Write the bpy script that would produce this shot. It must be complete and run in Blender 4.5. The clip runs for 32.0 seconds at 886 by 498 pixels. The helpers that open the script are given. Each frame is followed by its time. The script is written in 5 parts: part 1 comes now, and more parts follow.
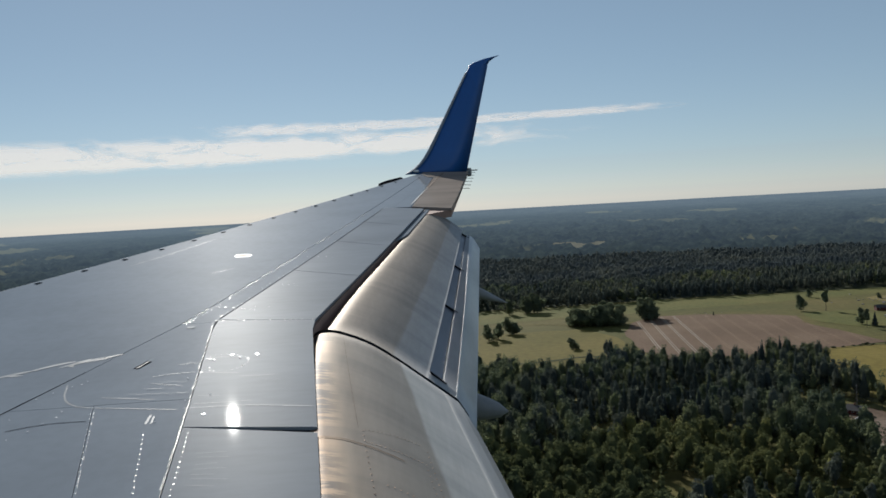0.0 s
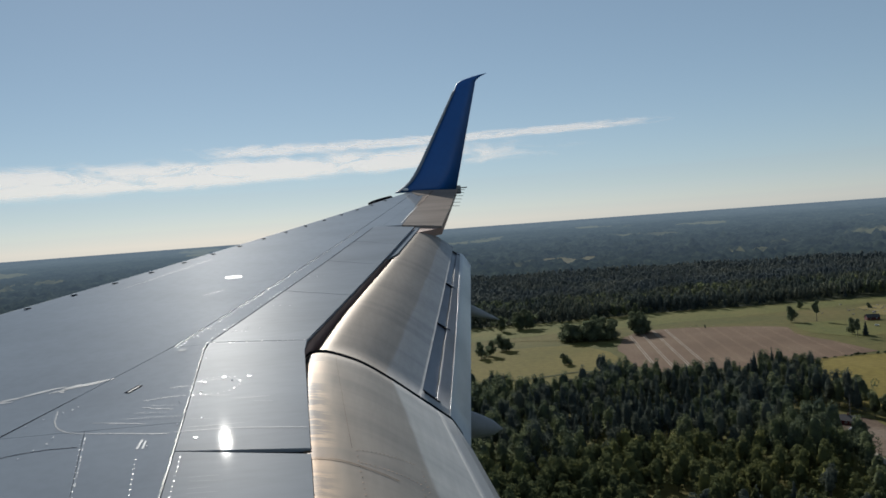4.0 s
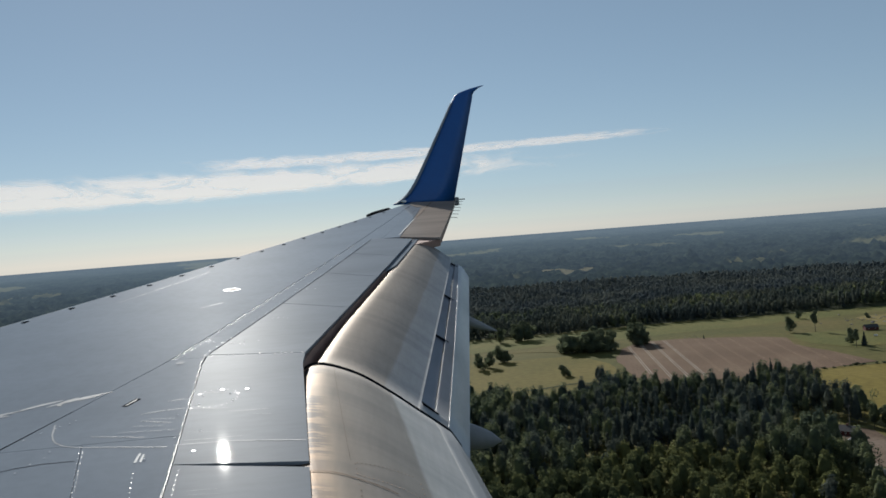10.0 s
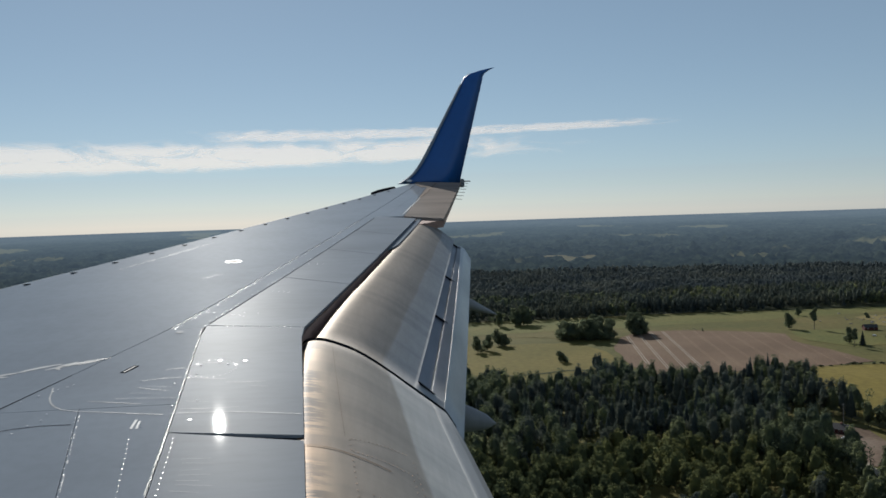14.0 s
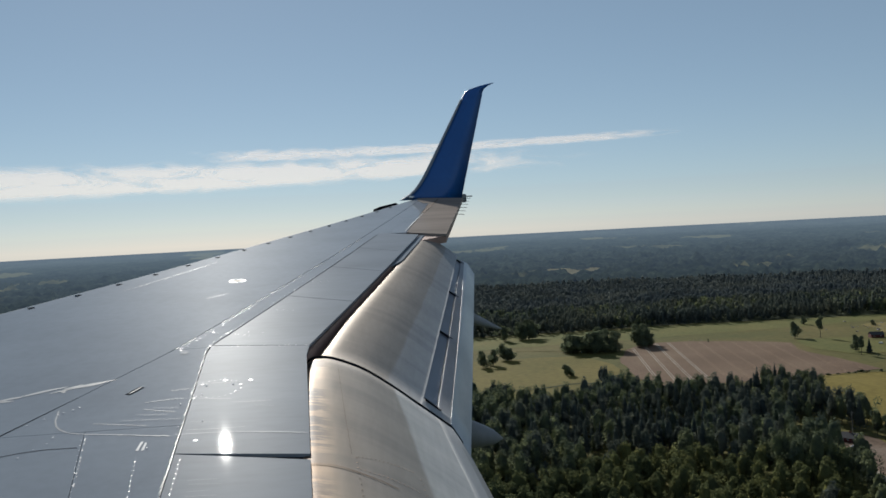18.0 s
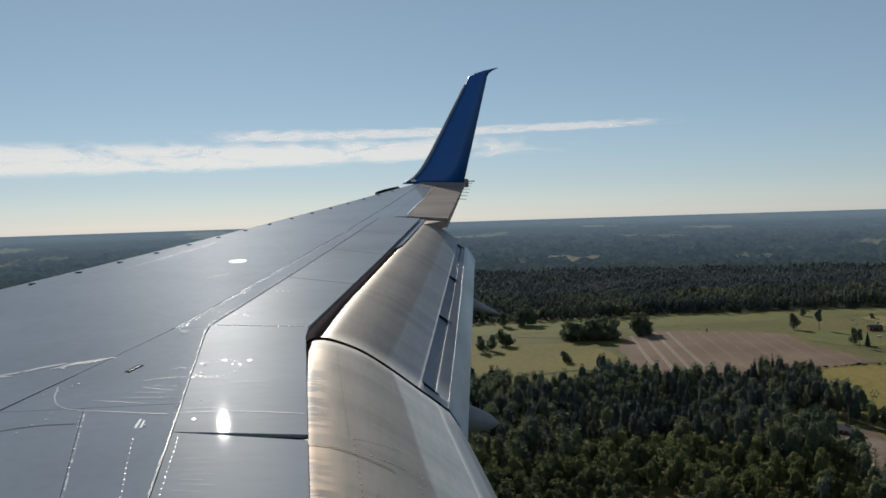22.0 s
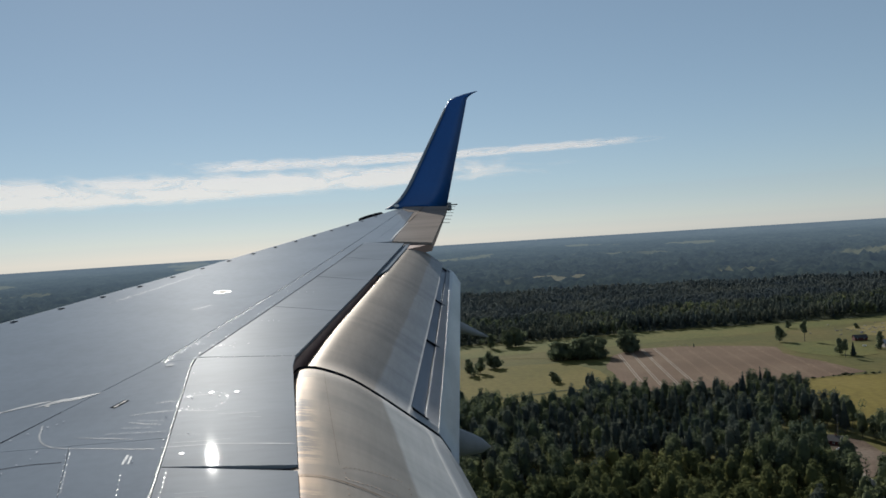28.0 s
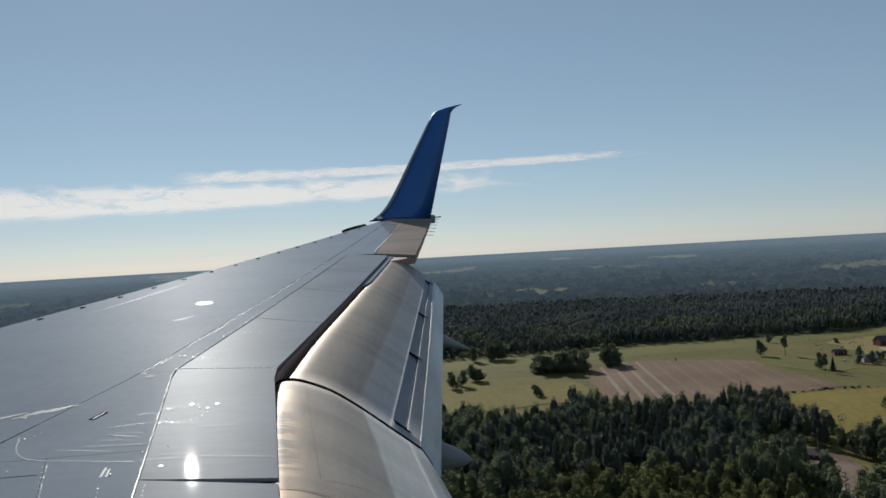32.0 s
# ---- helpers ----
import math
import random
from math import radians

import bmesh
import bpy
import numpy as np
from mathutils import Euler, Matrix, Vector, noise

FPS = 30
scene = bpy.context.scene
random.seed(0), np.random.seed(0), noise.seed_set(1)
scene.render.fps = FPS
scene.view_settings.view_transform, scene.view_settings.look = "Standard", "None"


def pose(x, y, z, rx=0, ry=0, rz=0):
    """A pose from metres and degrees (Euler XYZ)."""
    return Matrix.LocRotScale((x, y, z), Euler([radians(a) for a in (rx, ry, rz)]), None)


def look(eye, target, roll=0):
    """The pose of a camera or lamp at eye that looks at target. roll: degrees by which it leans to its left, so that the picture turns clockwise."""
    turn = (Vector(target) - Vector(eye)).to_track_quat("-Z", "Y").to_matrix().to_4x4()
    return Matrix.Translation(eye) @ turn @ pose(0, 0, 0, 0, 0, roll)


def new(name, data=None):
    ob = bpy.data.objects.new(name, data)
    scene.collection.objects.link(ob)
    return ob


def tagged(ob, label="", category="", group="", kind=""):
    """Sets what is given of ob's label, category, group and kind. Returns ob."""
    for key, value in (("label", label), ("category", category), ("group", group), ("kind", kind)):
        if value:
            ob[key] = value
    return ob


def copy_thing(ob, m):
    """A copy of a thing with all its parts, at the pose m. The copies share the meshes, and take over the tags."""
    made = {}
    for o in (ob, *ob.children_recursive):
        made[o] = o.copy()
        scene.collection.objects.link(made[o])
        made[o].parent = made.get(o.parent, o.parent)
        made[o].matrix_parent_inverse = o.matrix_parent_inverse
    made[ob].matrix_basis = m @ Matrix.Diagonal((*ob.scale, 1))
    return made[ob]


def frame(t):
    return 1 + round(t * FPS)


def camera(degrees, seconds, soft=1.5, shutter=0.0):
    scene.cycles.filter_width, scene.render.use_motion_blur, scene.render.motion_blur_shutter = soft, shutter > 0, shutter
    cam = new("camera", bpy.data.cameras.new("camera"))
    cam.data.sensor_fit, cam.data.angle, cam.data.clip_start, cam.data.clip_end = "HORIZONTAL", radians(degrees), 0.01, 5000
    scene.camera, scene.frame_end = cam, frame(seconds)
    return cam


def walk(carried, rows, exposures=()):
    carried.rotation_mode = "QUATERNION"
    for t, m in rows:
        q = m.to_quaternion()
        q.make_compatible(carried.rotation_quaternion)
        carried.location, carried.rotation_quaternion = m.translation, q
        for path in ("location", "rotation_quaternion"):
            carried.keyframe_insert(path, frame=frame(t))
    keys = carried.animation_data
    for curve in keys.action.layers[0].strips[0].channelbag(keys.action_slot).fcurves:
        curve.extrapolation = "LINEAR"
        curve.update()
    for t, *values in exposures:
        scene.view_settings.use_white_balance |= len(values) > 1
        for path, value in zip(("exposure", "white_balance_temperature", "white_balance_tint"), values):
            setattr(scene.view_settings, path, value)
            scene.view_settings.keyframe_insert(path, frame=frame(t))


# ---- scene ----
# The aircraft wing is the subject that stands still before the camera; the land lies as it is seen about half way.
EYE = (1.659, -4.404, 150.814)
TURNS = (  # seconds, then the turn about x, y and z in degrees
    (0, 87.195, 3.202, -96.351),
    (0.5, 87.443, 3.163, -96.314),
    (1, 87.664, 3.399, -96.455),
    (1.5, 87.943, 3.562, -96.698),
    (2, 87.950, 3.628, -97.022),
    (2.5, 87.600, 3.365, -97.319),
    (3, 87.569, 3.696, -97.465),
    (3.5, 87.966, 4.023, -97.430),
    (5.5, 89.290, 4.413, -95.698),
    (6, 89.112, 4.086, -95.470),
    (6.5, 88.545, 3.655, -95.460),
    (7, 88.157, 3.269, -95.624),
    (7.5, 87.965, 2.901, -95.893),
    (8, 87.754, 2.832, -96.264),
    (8.5, 87.586, 2.690, -96.650),
    (9, 87.910, 3.212, -96.886),
    (9.5, 88.557, 3.885, -97.064),
    (10, 89.108, 4.425, -97.131),
    (10.5, 89.233, 4.508, -97.247),
    (11, 89.189, 4.438, -97.229),
    (11.5, 88.973, 4.356, -97.099),
    (12, 88.449, 3.891, -96.900),
    (12.5, 88.196, 3.563, -96.709),
    (13, 87.969, 2.998, -96.669),
    (13.5, 87.886, 2.514, -96.788),
    (14, 87.862, 1.891, -96.877),
    (14.5, 88.553, 1.752, -96.888),
    (16.5, 89.372, 3.054, -96.694),
    (17, 89.130, 3.206, -96.775),
    (17.5, 88.922, 3.134, -96.789),
    (18, 88.901, 3.011, -96.696),
    (18.5, 88.830, 2.876, -96.606),
    (19, 88.473, 2.498, -96.447),
    (19.5, 88.205, 2.129, -96.338),
    (20, 87.949, 1.852, -96.285),
    (20.5, 87.797, 1.811, -96.332),
    (21, 87.783, 1.755, -96.358),
    (21.5, 87.892, 1.823, -96.447),
    (22, 87.870, 1.824, -96.601),
    (22.5, 87.930, 1.839, -96.748),
    (23, 88.085, 1.892, -96.834),
    (23.5, 88.688, 1.931, -96.924),
    (24, 88.943, 2.008, -97.088),
    (24.5, 88.857, 2.154, -97.309),
    (26.5, 89.841, 2.738, -97.641),
    (27, 89.932, 3.020, -97.641),
    (27.5, 89.785, 3.303, -97.626),
    (28, 89.409, 3.650, -97.663),
    (28.5, 89.136, 3.782, -97.749),
    (29, 90.006, 4.368, -97.908),
    (29.5, 90.144, 4.585, -98.194),
    (30, 89.518, 4.024, -98.490),
    (30.5, 89.167, 3.407, -98.748),
    (31, 89.243, 3.063, -98.849),
    (31.5, 89.699, 3.270, -98.825),
    (32, 90.177, 3.244, -98.775),
)
cam = camera(54.6, 32.0, soft=1.6)
walk(cam, [(t, pose(*EYE, rx, ry, rz)) for t, rx, ry, rz in TURNS], exposures=((0, 0.0, 6200, 9),))

# ---- world, sun ----
SUN = Vector((0.884, 0.136, 0.447)).normalized()
world = bpy.data.worlds.new("world")
scene.world = world
world.use_nodes = True
wn = world.node_tree
sky = wn.nodes.new("ShaderNodeTexSky")
sky.sky_type, sky.sun_disc = "NISHITA", False
sky.sun_elevation = math.asin(SUN.z)
sky.sun_rotation = math.atan2(SUN.x, SUN.y)
sky.altitude, sky.air_density, sky.dust_density, sky.ozone_density = 2200, 0.95, 0.26, 1.0
hazy = wn.nodes.new("ShaderNodeHueSaturation")  # thin haze takes colour out of the sky
hazy.inputs["Saturation"].default_value = 0.88
hazy.inputs["Hue"].default_value = 0.481
wn.links.new(sky.outputs[0], hazy.inputs["Color"])
veil = wn.nodes.new("ShaderNodeMix")  # light scattered many times in the haze
veil.data_type, veil.inputs[0].default_value, veil.inputs[7].default_value = "RGBA", 0.28, (6.3, 7.8, 10.1, 1)
wn.links.new(hazy.outputs[0], veil.inputs[6])
wn.links.new(veil.outputs[2], wn.nodes["Background"].inputs[0])
wn.nodes["Background"].inputs[1].default_value = 0.058
sun = new("sun", bpy.data.lights.new("sun", "SUN"))
sun.data.energy, sun.data.angle, sun.data.color = 4.7, radians(0.53), (1.0, 0.95, 0.86)
sun.matrix_world = look((0, 0, 400), Vector((0, 0, 400)) - SUN * 100)

# ---- materials ----
def material(name, rough=0.6, metal=0.0, coat=0.0, coat_rough=0.1):
    m = bpy.data.materials.new(name)
    m.use_nodes = True
    b = m.node_tree.nodes["Principled BSDF"]
    b.inputs["Roughness"].default_value, b.inputs["Metallic"].default_value = rough, metal
    b.inputs["Coat Weight"].default_value, b.inputs["Coat Roughness"].default_value = coat, coat_rough
    return m, m.node_tree, b


def node(nt, kind, **inputs):
    n = nt.nodes.new(kind)
    for key, value in inputs.items():
        n.inputs[key.replace("_", " ")].default_value = value
    return n


def ramp(nt, source, stops):
    r = nt.nodes.new("ShaderNodeValToRGB")
    while len(r.color_ramp.elements) < len(stops):
        r.color_ramp.elements.new(0.5)
    for e, (at, c) in zip(r.color_ramp.elements, stops):
        e.position, e.color = at, (*c, 1) if len(c) == 3 else c
    nt.links.new(source, r.inputs[0])
    return r


def noise_at(nt, scale, detail=4, stretch=(1, 1, 1), rough=0.55):
    tc = nt.nodes.new("ShaderNodeTexCoord")
    mp = nt.nodes.new("ShaderNodeMapping")
    mp.inputs["Scale"].default_value = stretch
    n = node(nt, "ShaderNodeTexNoise", Scale=scale, Detail=detail, Roughness=rough)
    nt.links.new(tc.outputs["Object"], mp.inputs[0])
    nt.links.new(mp.outputs[0], n.inputs["Vector"])
    return n


def blend(nt, a, b, factor, how="MIX"):
    m = nt.nodes.new("ShaderNodeMix")
    m.data_type, m.blend_type = "RGBA", how
    for socket, v in ((m.inputs[6], a), (m.inputs[7], b), (m.inputs[0], factor)):
        if hasattr(v, "links"):
            nt.links.new(v, socket)
        else:
            socket.default_value = (*v, 1) if isinstance(v, tuple) else v
    return m.outputs[2]


def bump(nt, b, source, strength, distance):
    n = node(nt, "ShaderNodeBump", Strength=strength, Distance=distance)
    nt.links.new(source, n.inputs["Height"])
    nt.links.new(n.outputs[0], b.inputs["Normal"])
    nt.links.new(n.outputs[0], b.inputs["Coat Normal"])


def painted(name, colour, rough, metal=0.0, coat=0.0, streak=(1, 1, 1), wear=0.12, coat_rough=0.1, ripple=0.0, sheen=0.5):
    """Sheet metal or paint with broad stains, fine grain and a slightly wavy skin."""
    m, nt, b = material(name, rough, metal, coat, coat_rough)
    b.inputs["Specular IOR Level"].default_value = sheen
    big, fine = noise_at(nt, 0.9, 5, streak), noise_at(nt, 14, 3, streak)
    dark = tuple(c * (1 - 2.2 * wear) for c in colour)
    light = tuple(min(1, c * (1 + wear)) for c in colour)
    c1 = ramp(nt, big.outputs[0], [(0.3, dark), (0.62, light)])
    c2 = ramp(nt, fine.outputs[0], [(0.35, (0.86, 0.86, 0.86)), (0.6, (1, 1, 1))])
    nt.links.new(blend(nt, c1.outputs[0], c2.outputs[0], 0.35, "MULTIPLY"), b.inputs["Base Color"])
    r = ramp(nt, big.outputs[0], [(0.3, (rough * 1.25,) * 3), (0.7, (rough * 0.85,) * 3)])
    if sheen > 0.01:
        nt.links.new(r.outputs[0], b.inputs["Roughness"])
    if ripple:
        bump(nt, b, noise_at(nt, 1.6, 2, (1, 1, 0.2)).outputs[0], ripple, 0.02)
    return m


def plain(name, colour, rough=0.7, metal=0.0):
    m, nt, b = material(name, rough, metal)
    n = noise_at(nt, 3, 4)
    c = ramp(nt, n.outputs[0], [(0.3, tuple(x * 0.75 for x in colour)), (0.7, tuple(min(1, x * 1.15) for x in colour))])
    nt.links.new(c.outputs[0], b.inputs["Base Color"])
    return m


WING = painted("wing_paint", (0.228, 0.252, 0.279), 0.50, 0.0, 0.36, (1, 1, 1), 0.05, 0.05, 0.003, 0.0019)
SPOIL = painted("spoiler_paint", (0.226, 0.244, 0.264), 0.41, 0.0, 0.22, (1.5, 0.4, 1), 0.06, 0.015, 0.004, 0.0028)


def flap_finish(name, stops, soot=0.0):
    """Burnished bare metal whose tone changes from the flap's nose to its rear, with soft uneven borders."""
    m, nt, b = material(name, 0.6, 0.45)
    b.inputs["Specular IOR Level"].default_value = 0.25
    tc = nt.nodes.new("ShaderNodeTexCoord")
    sep = nt.nodes.new("ShaderNodeSeparateXYZ")
    nt.links.new(tc.outputs["UV"], sep.inputs[0])
    wob = noise_at(nt, 2.2, 5, (0.5, 2, 2))
    ma = nt.nodes.new("ShaderNodeMath")
    ma.operation, ma.inputs[1].default_value = "MULTIPLY_ADD", 0.04
    nt.links.new(wob.outputs[0], ma.inputs[0])
    nt.links.new(sep.outputs[1], ma.inputs[2])
    c = ramp(nt, ma.outputs[0], [(at + 0.02, col) for at, col in stops])
    grain = ramp(nt, noise_at(nt, 9, 5, (0.25, 3, 3)).outputs[0], [(0.3, (0.80, 0.79, 0.78)), (0.65, (1.05, 1.05, 1.05))])
    col = blend(nt, c.outputs[0], grain.outputs[0], 0.45, "MULTIPLY")
    bands = ramp(nt, noise_at(nt, 1.3, 4, (2.6, 0.35, 0.35), 0.6).outputs[0], [(0.36, (0.74, 0.75, 0.77)), (0.5, (0.97, 0.97, 0.97)), (0.66, (1.10, 1.09, 1.07))])
    col = blend(nt, col, bands.outputs[0], 0.75, "MULTIPLY")
    if soot:
        streaks = ramp(nt, noise_at(nt, 3.0, 7, (4.2, 0.8, 0.8), 0.72).outputs[0], [(0.43, (0, 0, 0)), (0.53, (1, 1, 1))])
        cluster = ramp(nt, noise_at(nt, 1.1, 3, (1.6, 0.1, 0.1)).outputs[0], [(0.40, (0.12, 0.12, 0.12)), (0.56, (1, 1, 1))])
        streaks = ramp(nt, blend(nt, streaks.outputs[0], cluster.outputs[0], 1.0, "MULTIPLY"), [(0.05, (0, 0, 0)), (0.6, (1, 1, 1))])
        reach = ramp(nt, sep.outputs[1], [(soot - 0.10, (1.0, 1.0, 1.0)), (soot - 0.06, (0.7, 0.7, 0.7)), (soot - 0.015, (0, 0, 0))])
        col = blend(nt, col, (0.030, 0.017, 0.011), blend(nt, streaks.outputs[0], reach.outputs[0], 1.0, "MULTIPLY"))
    nt.links.new(col, b.inputs["Base Color"])
    bump(nt, b, noise_at(nt, 1.6, 3, (1, 1, 0.2)).outputs[0], 0.05, 0.02)
    return m


FLAP_OUT = flap_finish("outboard_flap_metal", [(0.05, (0.23, 0.145, 0.085)), (0.17, (0.265, 0.178, 0.110)), (0.26, (0.29, 0.228, 0.168)), (0.40, (0.305, 0.258, 0.212)), (0.545, (0.30, 0.265, 0.228)), (0.56, (0.355, 0.34, 0.325)), (0.66, (0.38, 0.375, 0.37))])
FLAP_IN = flap_finish("inboard_flap_metal", [(0.05, (0.22, 0.135, 0.070)), (0.20, (0.25, 0.160, 0.088)), (0.27, (0.250, 0.178, 0.113)), (0.32, (0.255, 0.208, 0.160)), (0.40, (0.260, 0.227, 0.191)), (0.565, (0.270, 0.245, 0.213)), (0.58, (0.44, 0.43, 0.405)), (0.68, (0.46, 0.45, 0.43))], 0.325)
FLAP_GREY = painted("flap_grey_paint", (0.28, 0.278, 0.276), 0.5, 0.15, 0.0, (0.5, 2, 2), 0.10)
FLAP_PALE = painted("flap_pale_paint", (0.39, 0.385, 0.375), 0.42, 0.2, 0.1, (0.5, 2, 2), 0.08)
FLAP_NOSE = painted("flap_nose_grey", (0.185, 0.19, 0.205), 0.55, 0.05, 0.0, (0.5, 2, 2), 0.12)
SLOT_SHADE = painted("slot_shade_grey", (0.11, 0.115, 0.14), 0.45, 0.1, 0.1, (0.5, 2, 2), 0.10)
BLUE = painted("winglet_blue", (0.009, 0.104, 0.36), 0.34, 0.0, 0.15, (1, 1, 1), 0.06, 0.08)
BARE = painted("bare_aluminium", (0.60, 0.60, 0.62), 0.30, 0.9, 0.0, (1, 1, 0.4), 0.06)
COVE = plain("cove_primer", (0.42, 0.26, 0.20), 0.8)
BRONZE = painted("worn_bronze_skin", (0.27, 0.225, 0.19), 0.5, 0.0, 0.05, (3, 0.5, 1), 0.10, 0.05, 0.0, 0.004)
STAIN = painted("sooty_stain", (0.16, 0.10, 0.06), 0.6, 0.2, 0.0, (4, 1, 1), 0.25)
STAIN.node_tree.nodes["Principled BSDF"].inputs["Specular IOR Level"].default_value = 0.03
BLACK = plain("black_rubber", (0.012, 0.012, 0.014), 0.95)
BLACK.node_tree.nodes["Principled BSDF"].inputs["Specular IOR Level"].default_value = 0.0
WHITE = plain("white_mark", (0.62, 0.62, 0.60), 0.5)
SMEAR = plain("dried_sealant", (0.37, 0.37, 0.37), 0.4)
SMEAR.node_tree.nodes["Principled BSDF"].inputs["Specular IOR Level"].default_value = 0.04
SCUFF = plain("scuffed_paint", (0.305, 0.315, 0.325), 0.5)
SCUFF.node_tree.nodes["Principled BSDF"].inputs["Specular IOR Level"].default_value = 0.04
BEAD = painted("glint_bead_metal", (0.13, 0.13, 0.13), 0.42, 0.2, 0.0, (6, 1, 1), 0.2)
# rivet heads, with their sun sparkle put in as a pale colour
SPARK = plain("rivet_head_sparkle", (0.62, 0.62, 0.62), 0.3)
# pale metal; on the seam dashes it stands for sun sparkle
RIVET = plain("pale_metal_and_glint", (0.40, 0.40, 0.40), 0.5)
RIVET.node_tree.nodes["Principled BSDF"].inputs["Specular IOR Level"].default_value = 0.15


def soil(name, stops, scale, fine_scale, bump_m=0.3, rough=0.95):
    m, nt, b = material(name, rough)
    big, fine = noise_at(nt, scale, 6), noise_at(nt, fine_scale, 5)
    c1 = ramp(nt, big.outputs[0], stops)
    c2 = ramp(nt, fine.outputs[0], [(0.3, (0.7, 0.7, 0.7)), (0.7, (1.15, 1.15, 1.15))])
    nt.links.new(blend(nt, c1.outputs[0], c2.outputs[0], 0.8, "MULTIPLY"), b.inputs["Base Color"])
    b.inputs["Specular IOR Level"].default_value = 0.1
    bump(nt, b, fine.outputs[0], 0.5, bump_m)
    return m


FLOOR_M = soil("forest_floor", [(0.3, (0.018, 0.026, 0.012)), (0.7, (0.045, 0.055, 0.022))], 0.02, 0.3)
MEADOW = soil("meadow_grass", [(0.25, (0.082, 0.086, 0.025)), (0.5, (0.116, 0.103, 0.031)), (0.75, (0.150, 0.120, 0.040))], 0.008, 0.12)
PASTURE = soil("pasture_grass", [(0.25, (0.100, 0.108, 0.030)), (0.6, (0.140, 0.130, 0.038)), (0.8, (0.180, 0.142, 0.052))], 0.016, 0.2)
DRY = soil("dry_grass", [(0.25, (0.15, 0.125, 0.040)), (0.55, (0.215, 0.170, 0.062)), (0.8, (0.14, 0.125, 0.034))], 0.02, 0.25)
BROWN = soil("ploughed_field", [(0.25, (0.122, 0.080, 0.052)), (0.5, (0.162, 0.106, 0.069)), (0.75, (0.200, 0.138, 0.091))], 0.012, 0.4)
FAR_FIELD = soil("far_hay_field", [(0.3, (0.055, 0.064, 0.045)), (0.6, (0.085, 0.088, 0.062)), (0.8, (0.115, 0.112, 0.08))], 0.006, 0.03)
GRAVEL = soil("gravel", [(0.3, (0.28, 0.24, 0.19)), (0.7, (0.42, 0.37, 0.30))], 0.05, 0.6)
FAINT = soil("faint_wheel_track", [(0.3, (0.24, 0.16, 0.10)), (0.7, (0.30, 0.215, 0.145))], 0.05, 0.6)
ROCK = soil("granite", [(0.3, (0.16, 0.14, 0.12)), (0.7, (0.36, 0.33, 0.29))], 0.2, 1.2)
CLEAR = soil("felled_ground", [(0.25, (0.075, 0.050, 0.035)), (0.55, (0.155, 0.110, 0.080)), (0.8, (0.24, 0.19, 0.15))], 0.02, 0.3)


def leaves(name, dark, light, through_light, low=(0.66, 0.72, 0.76), high=(1.3, 1.26, 1.12)):
    """Leaf mass: diffuse and translucent, each clump a little different."""
    m = bpy.data.materials.new(name)
    m.use_nodes = True
    nt = m.node_tree
    geo = nt.nodes.new("ShaderNodeNewGeometry")
    c = ramp(nt, geo.outputs["Random Per Island"], [(0.0, dark), (1.0, light)])
    n = noise_at(nt, 0.035, 3)
    c2 = ramp(nt, n.outputs[0], [(0.3, (0.72, 0.76, 0.78)), (0.7, (1.22, 1.18, 1.0))])
    col = blend(nt, c.outputs[0], c2.outputs[0], 1.0, "MULTIPLY")
    stand = noise_at(nt, 0.007, 3)
    col = blend(nt, col, ramp(nt, stand.outputs[0], [(0.35, (0.78, 0.84, 0.90)), (0.65, (1.15, 1.12, 1.0))]).outputs[0], 1.0, "MULTIPLY")
    tree = noise_at(nt, 0.13, 2)
    col = blend(nt, col, ramp(nt, tree.outputs[0], [(0.32, low), (0.58, tuple((p + q) / 2 for p, q in zip(low, high))), (0.70, high)]).outputs[0], 1.0, "MULTIPLY")
    d, tr, mix = nt.nodes.new("ShaderNodeBsdfDiffuse"), nt.nodes.new("ShaderNodeBsdfTranslucent"), nt.nodes.new("ShaderNodeMixShader")
    nt.links.new(col, d.inputs[0])
    nt.links.new(col, tr.inputs[0])
    mix.inputs[0].default_value = through_light
    nt.links.new(d.outputs[0], mix.inputs[1])
    nt.links.new(tr.outputs[0], mix.inputs[2])
    nt.links.new(mix.outputs[0], nt.nodes["Material Output"].inputs[0])
    return m


SPRUCE = leaves("spruce_needles", (0.082, 0.096, 0.102), (0.112, 0.128, 0.128), 0.5)
# spruce again, lifted and blued to paint in the haze before the far wood
SPRUCE_FAR = leaves("far_spruce_haze_tint", (0.096, 0.110, 0.115), (0.128, 0.142, 0.140), 0.5)
PINE = leaves("pine_needles", (0.112, 0.124, 0.122), (0.150, 0.160, 0.146), 0.5)
BROAD = leaves("broad_leaves", (0.124, 0.142, 0.110), (0.168, 0.184, 0.132), 0.56, (0.60, 0.66, 0.76), (1.75, 1.68, 1.20))
LEAFY = leaves("young_wood_leaves", (0.120, 0.130, 0.078), (0.174, 0.180, 0.098), 0.56, (0.66, 0.74, 0.78), (1.45, 1.38, 1.10))
# leaves of field trees, colour lightened to stand for the haze before them
LONE = leaves("lone_leaves_haze_lifted", (0.18, 0.195, 0.135), (0.25, 0.265, 0.175), 0.6)
# distance haze painted into the leaf colour: pale, bluish, low contrast
HAZED = leaves("haze_tinted_needles", (0.112, 0.126, 0.136), (0.138, 0.152, 0.163), 0.5, (0.85, 0.88, 0.9), (1.15, 1.12, 1.08))
YOUNG = leaves("young_birch_leaves", (0.050, 0.085, 0.016), (0.140, 0.170, 0.035), 0.35)
BARK = plain("bark", (0.10, 0.075, 0.055), 0.9)
RED = plain("falu_red_boards", (0.10, 0.022, 0.016), 0.8)
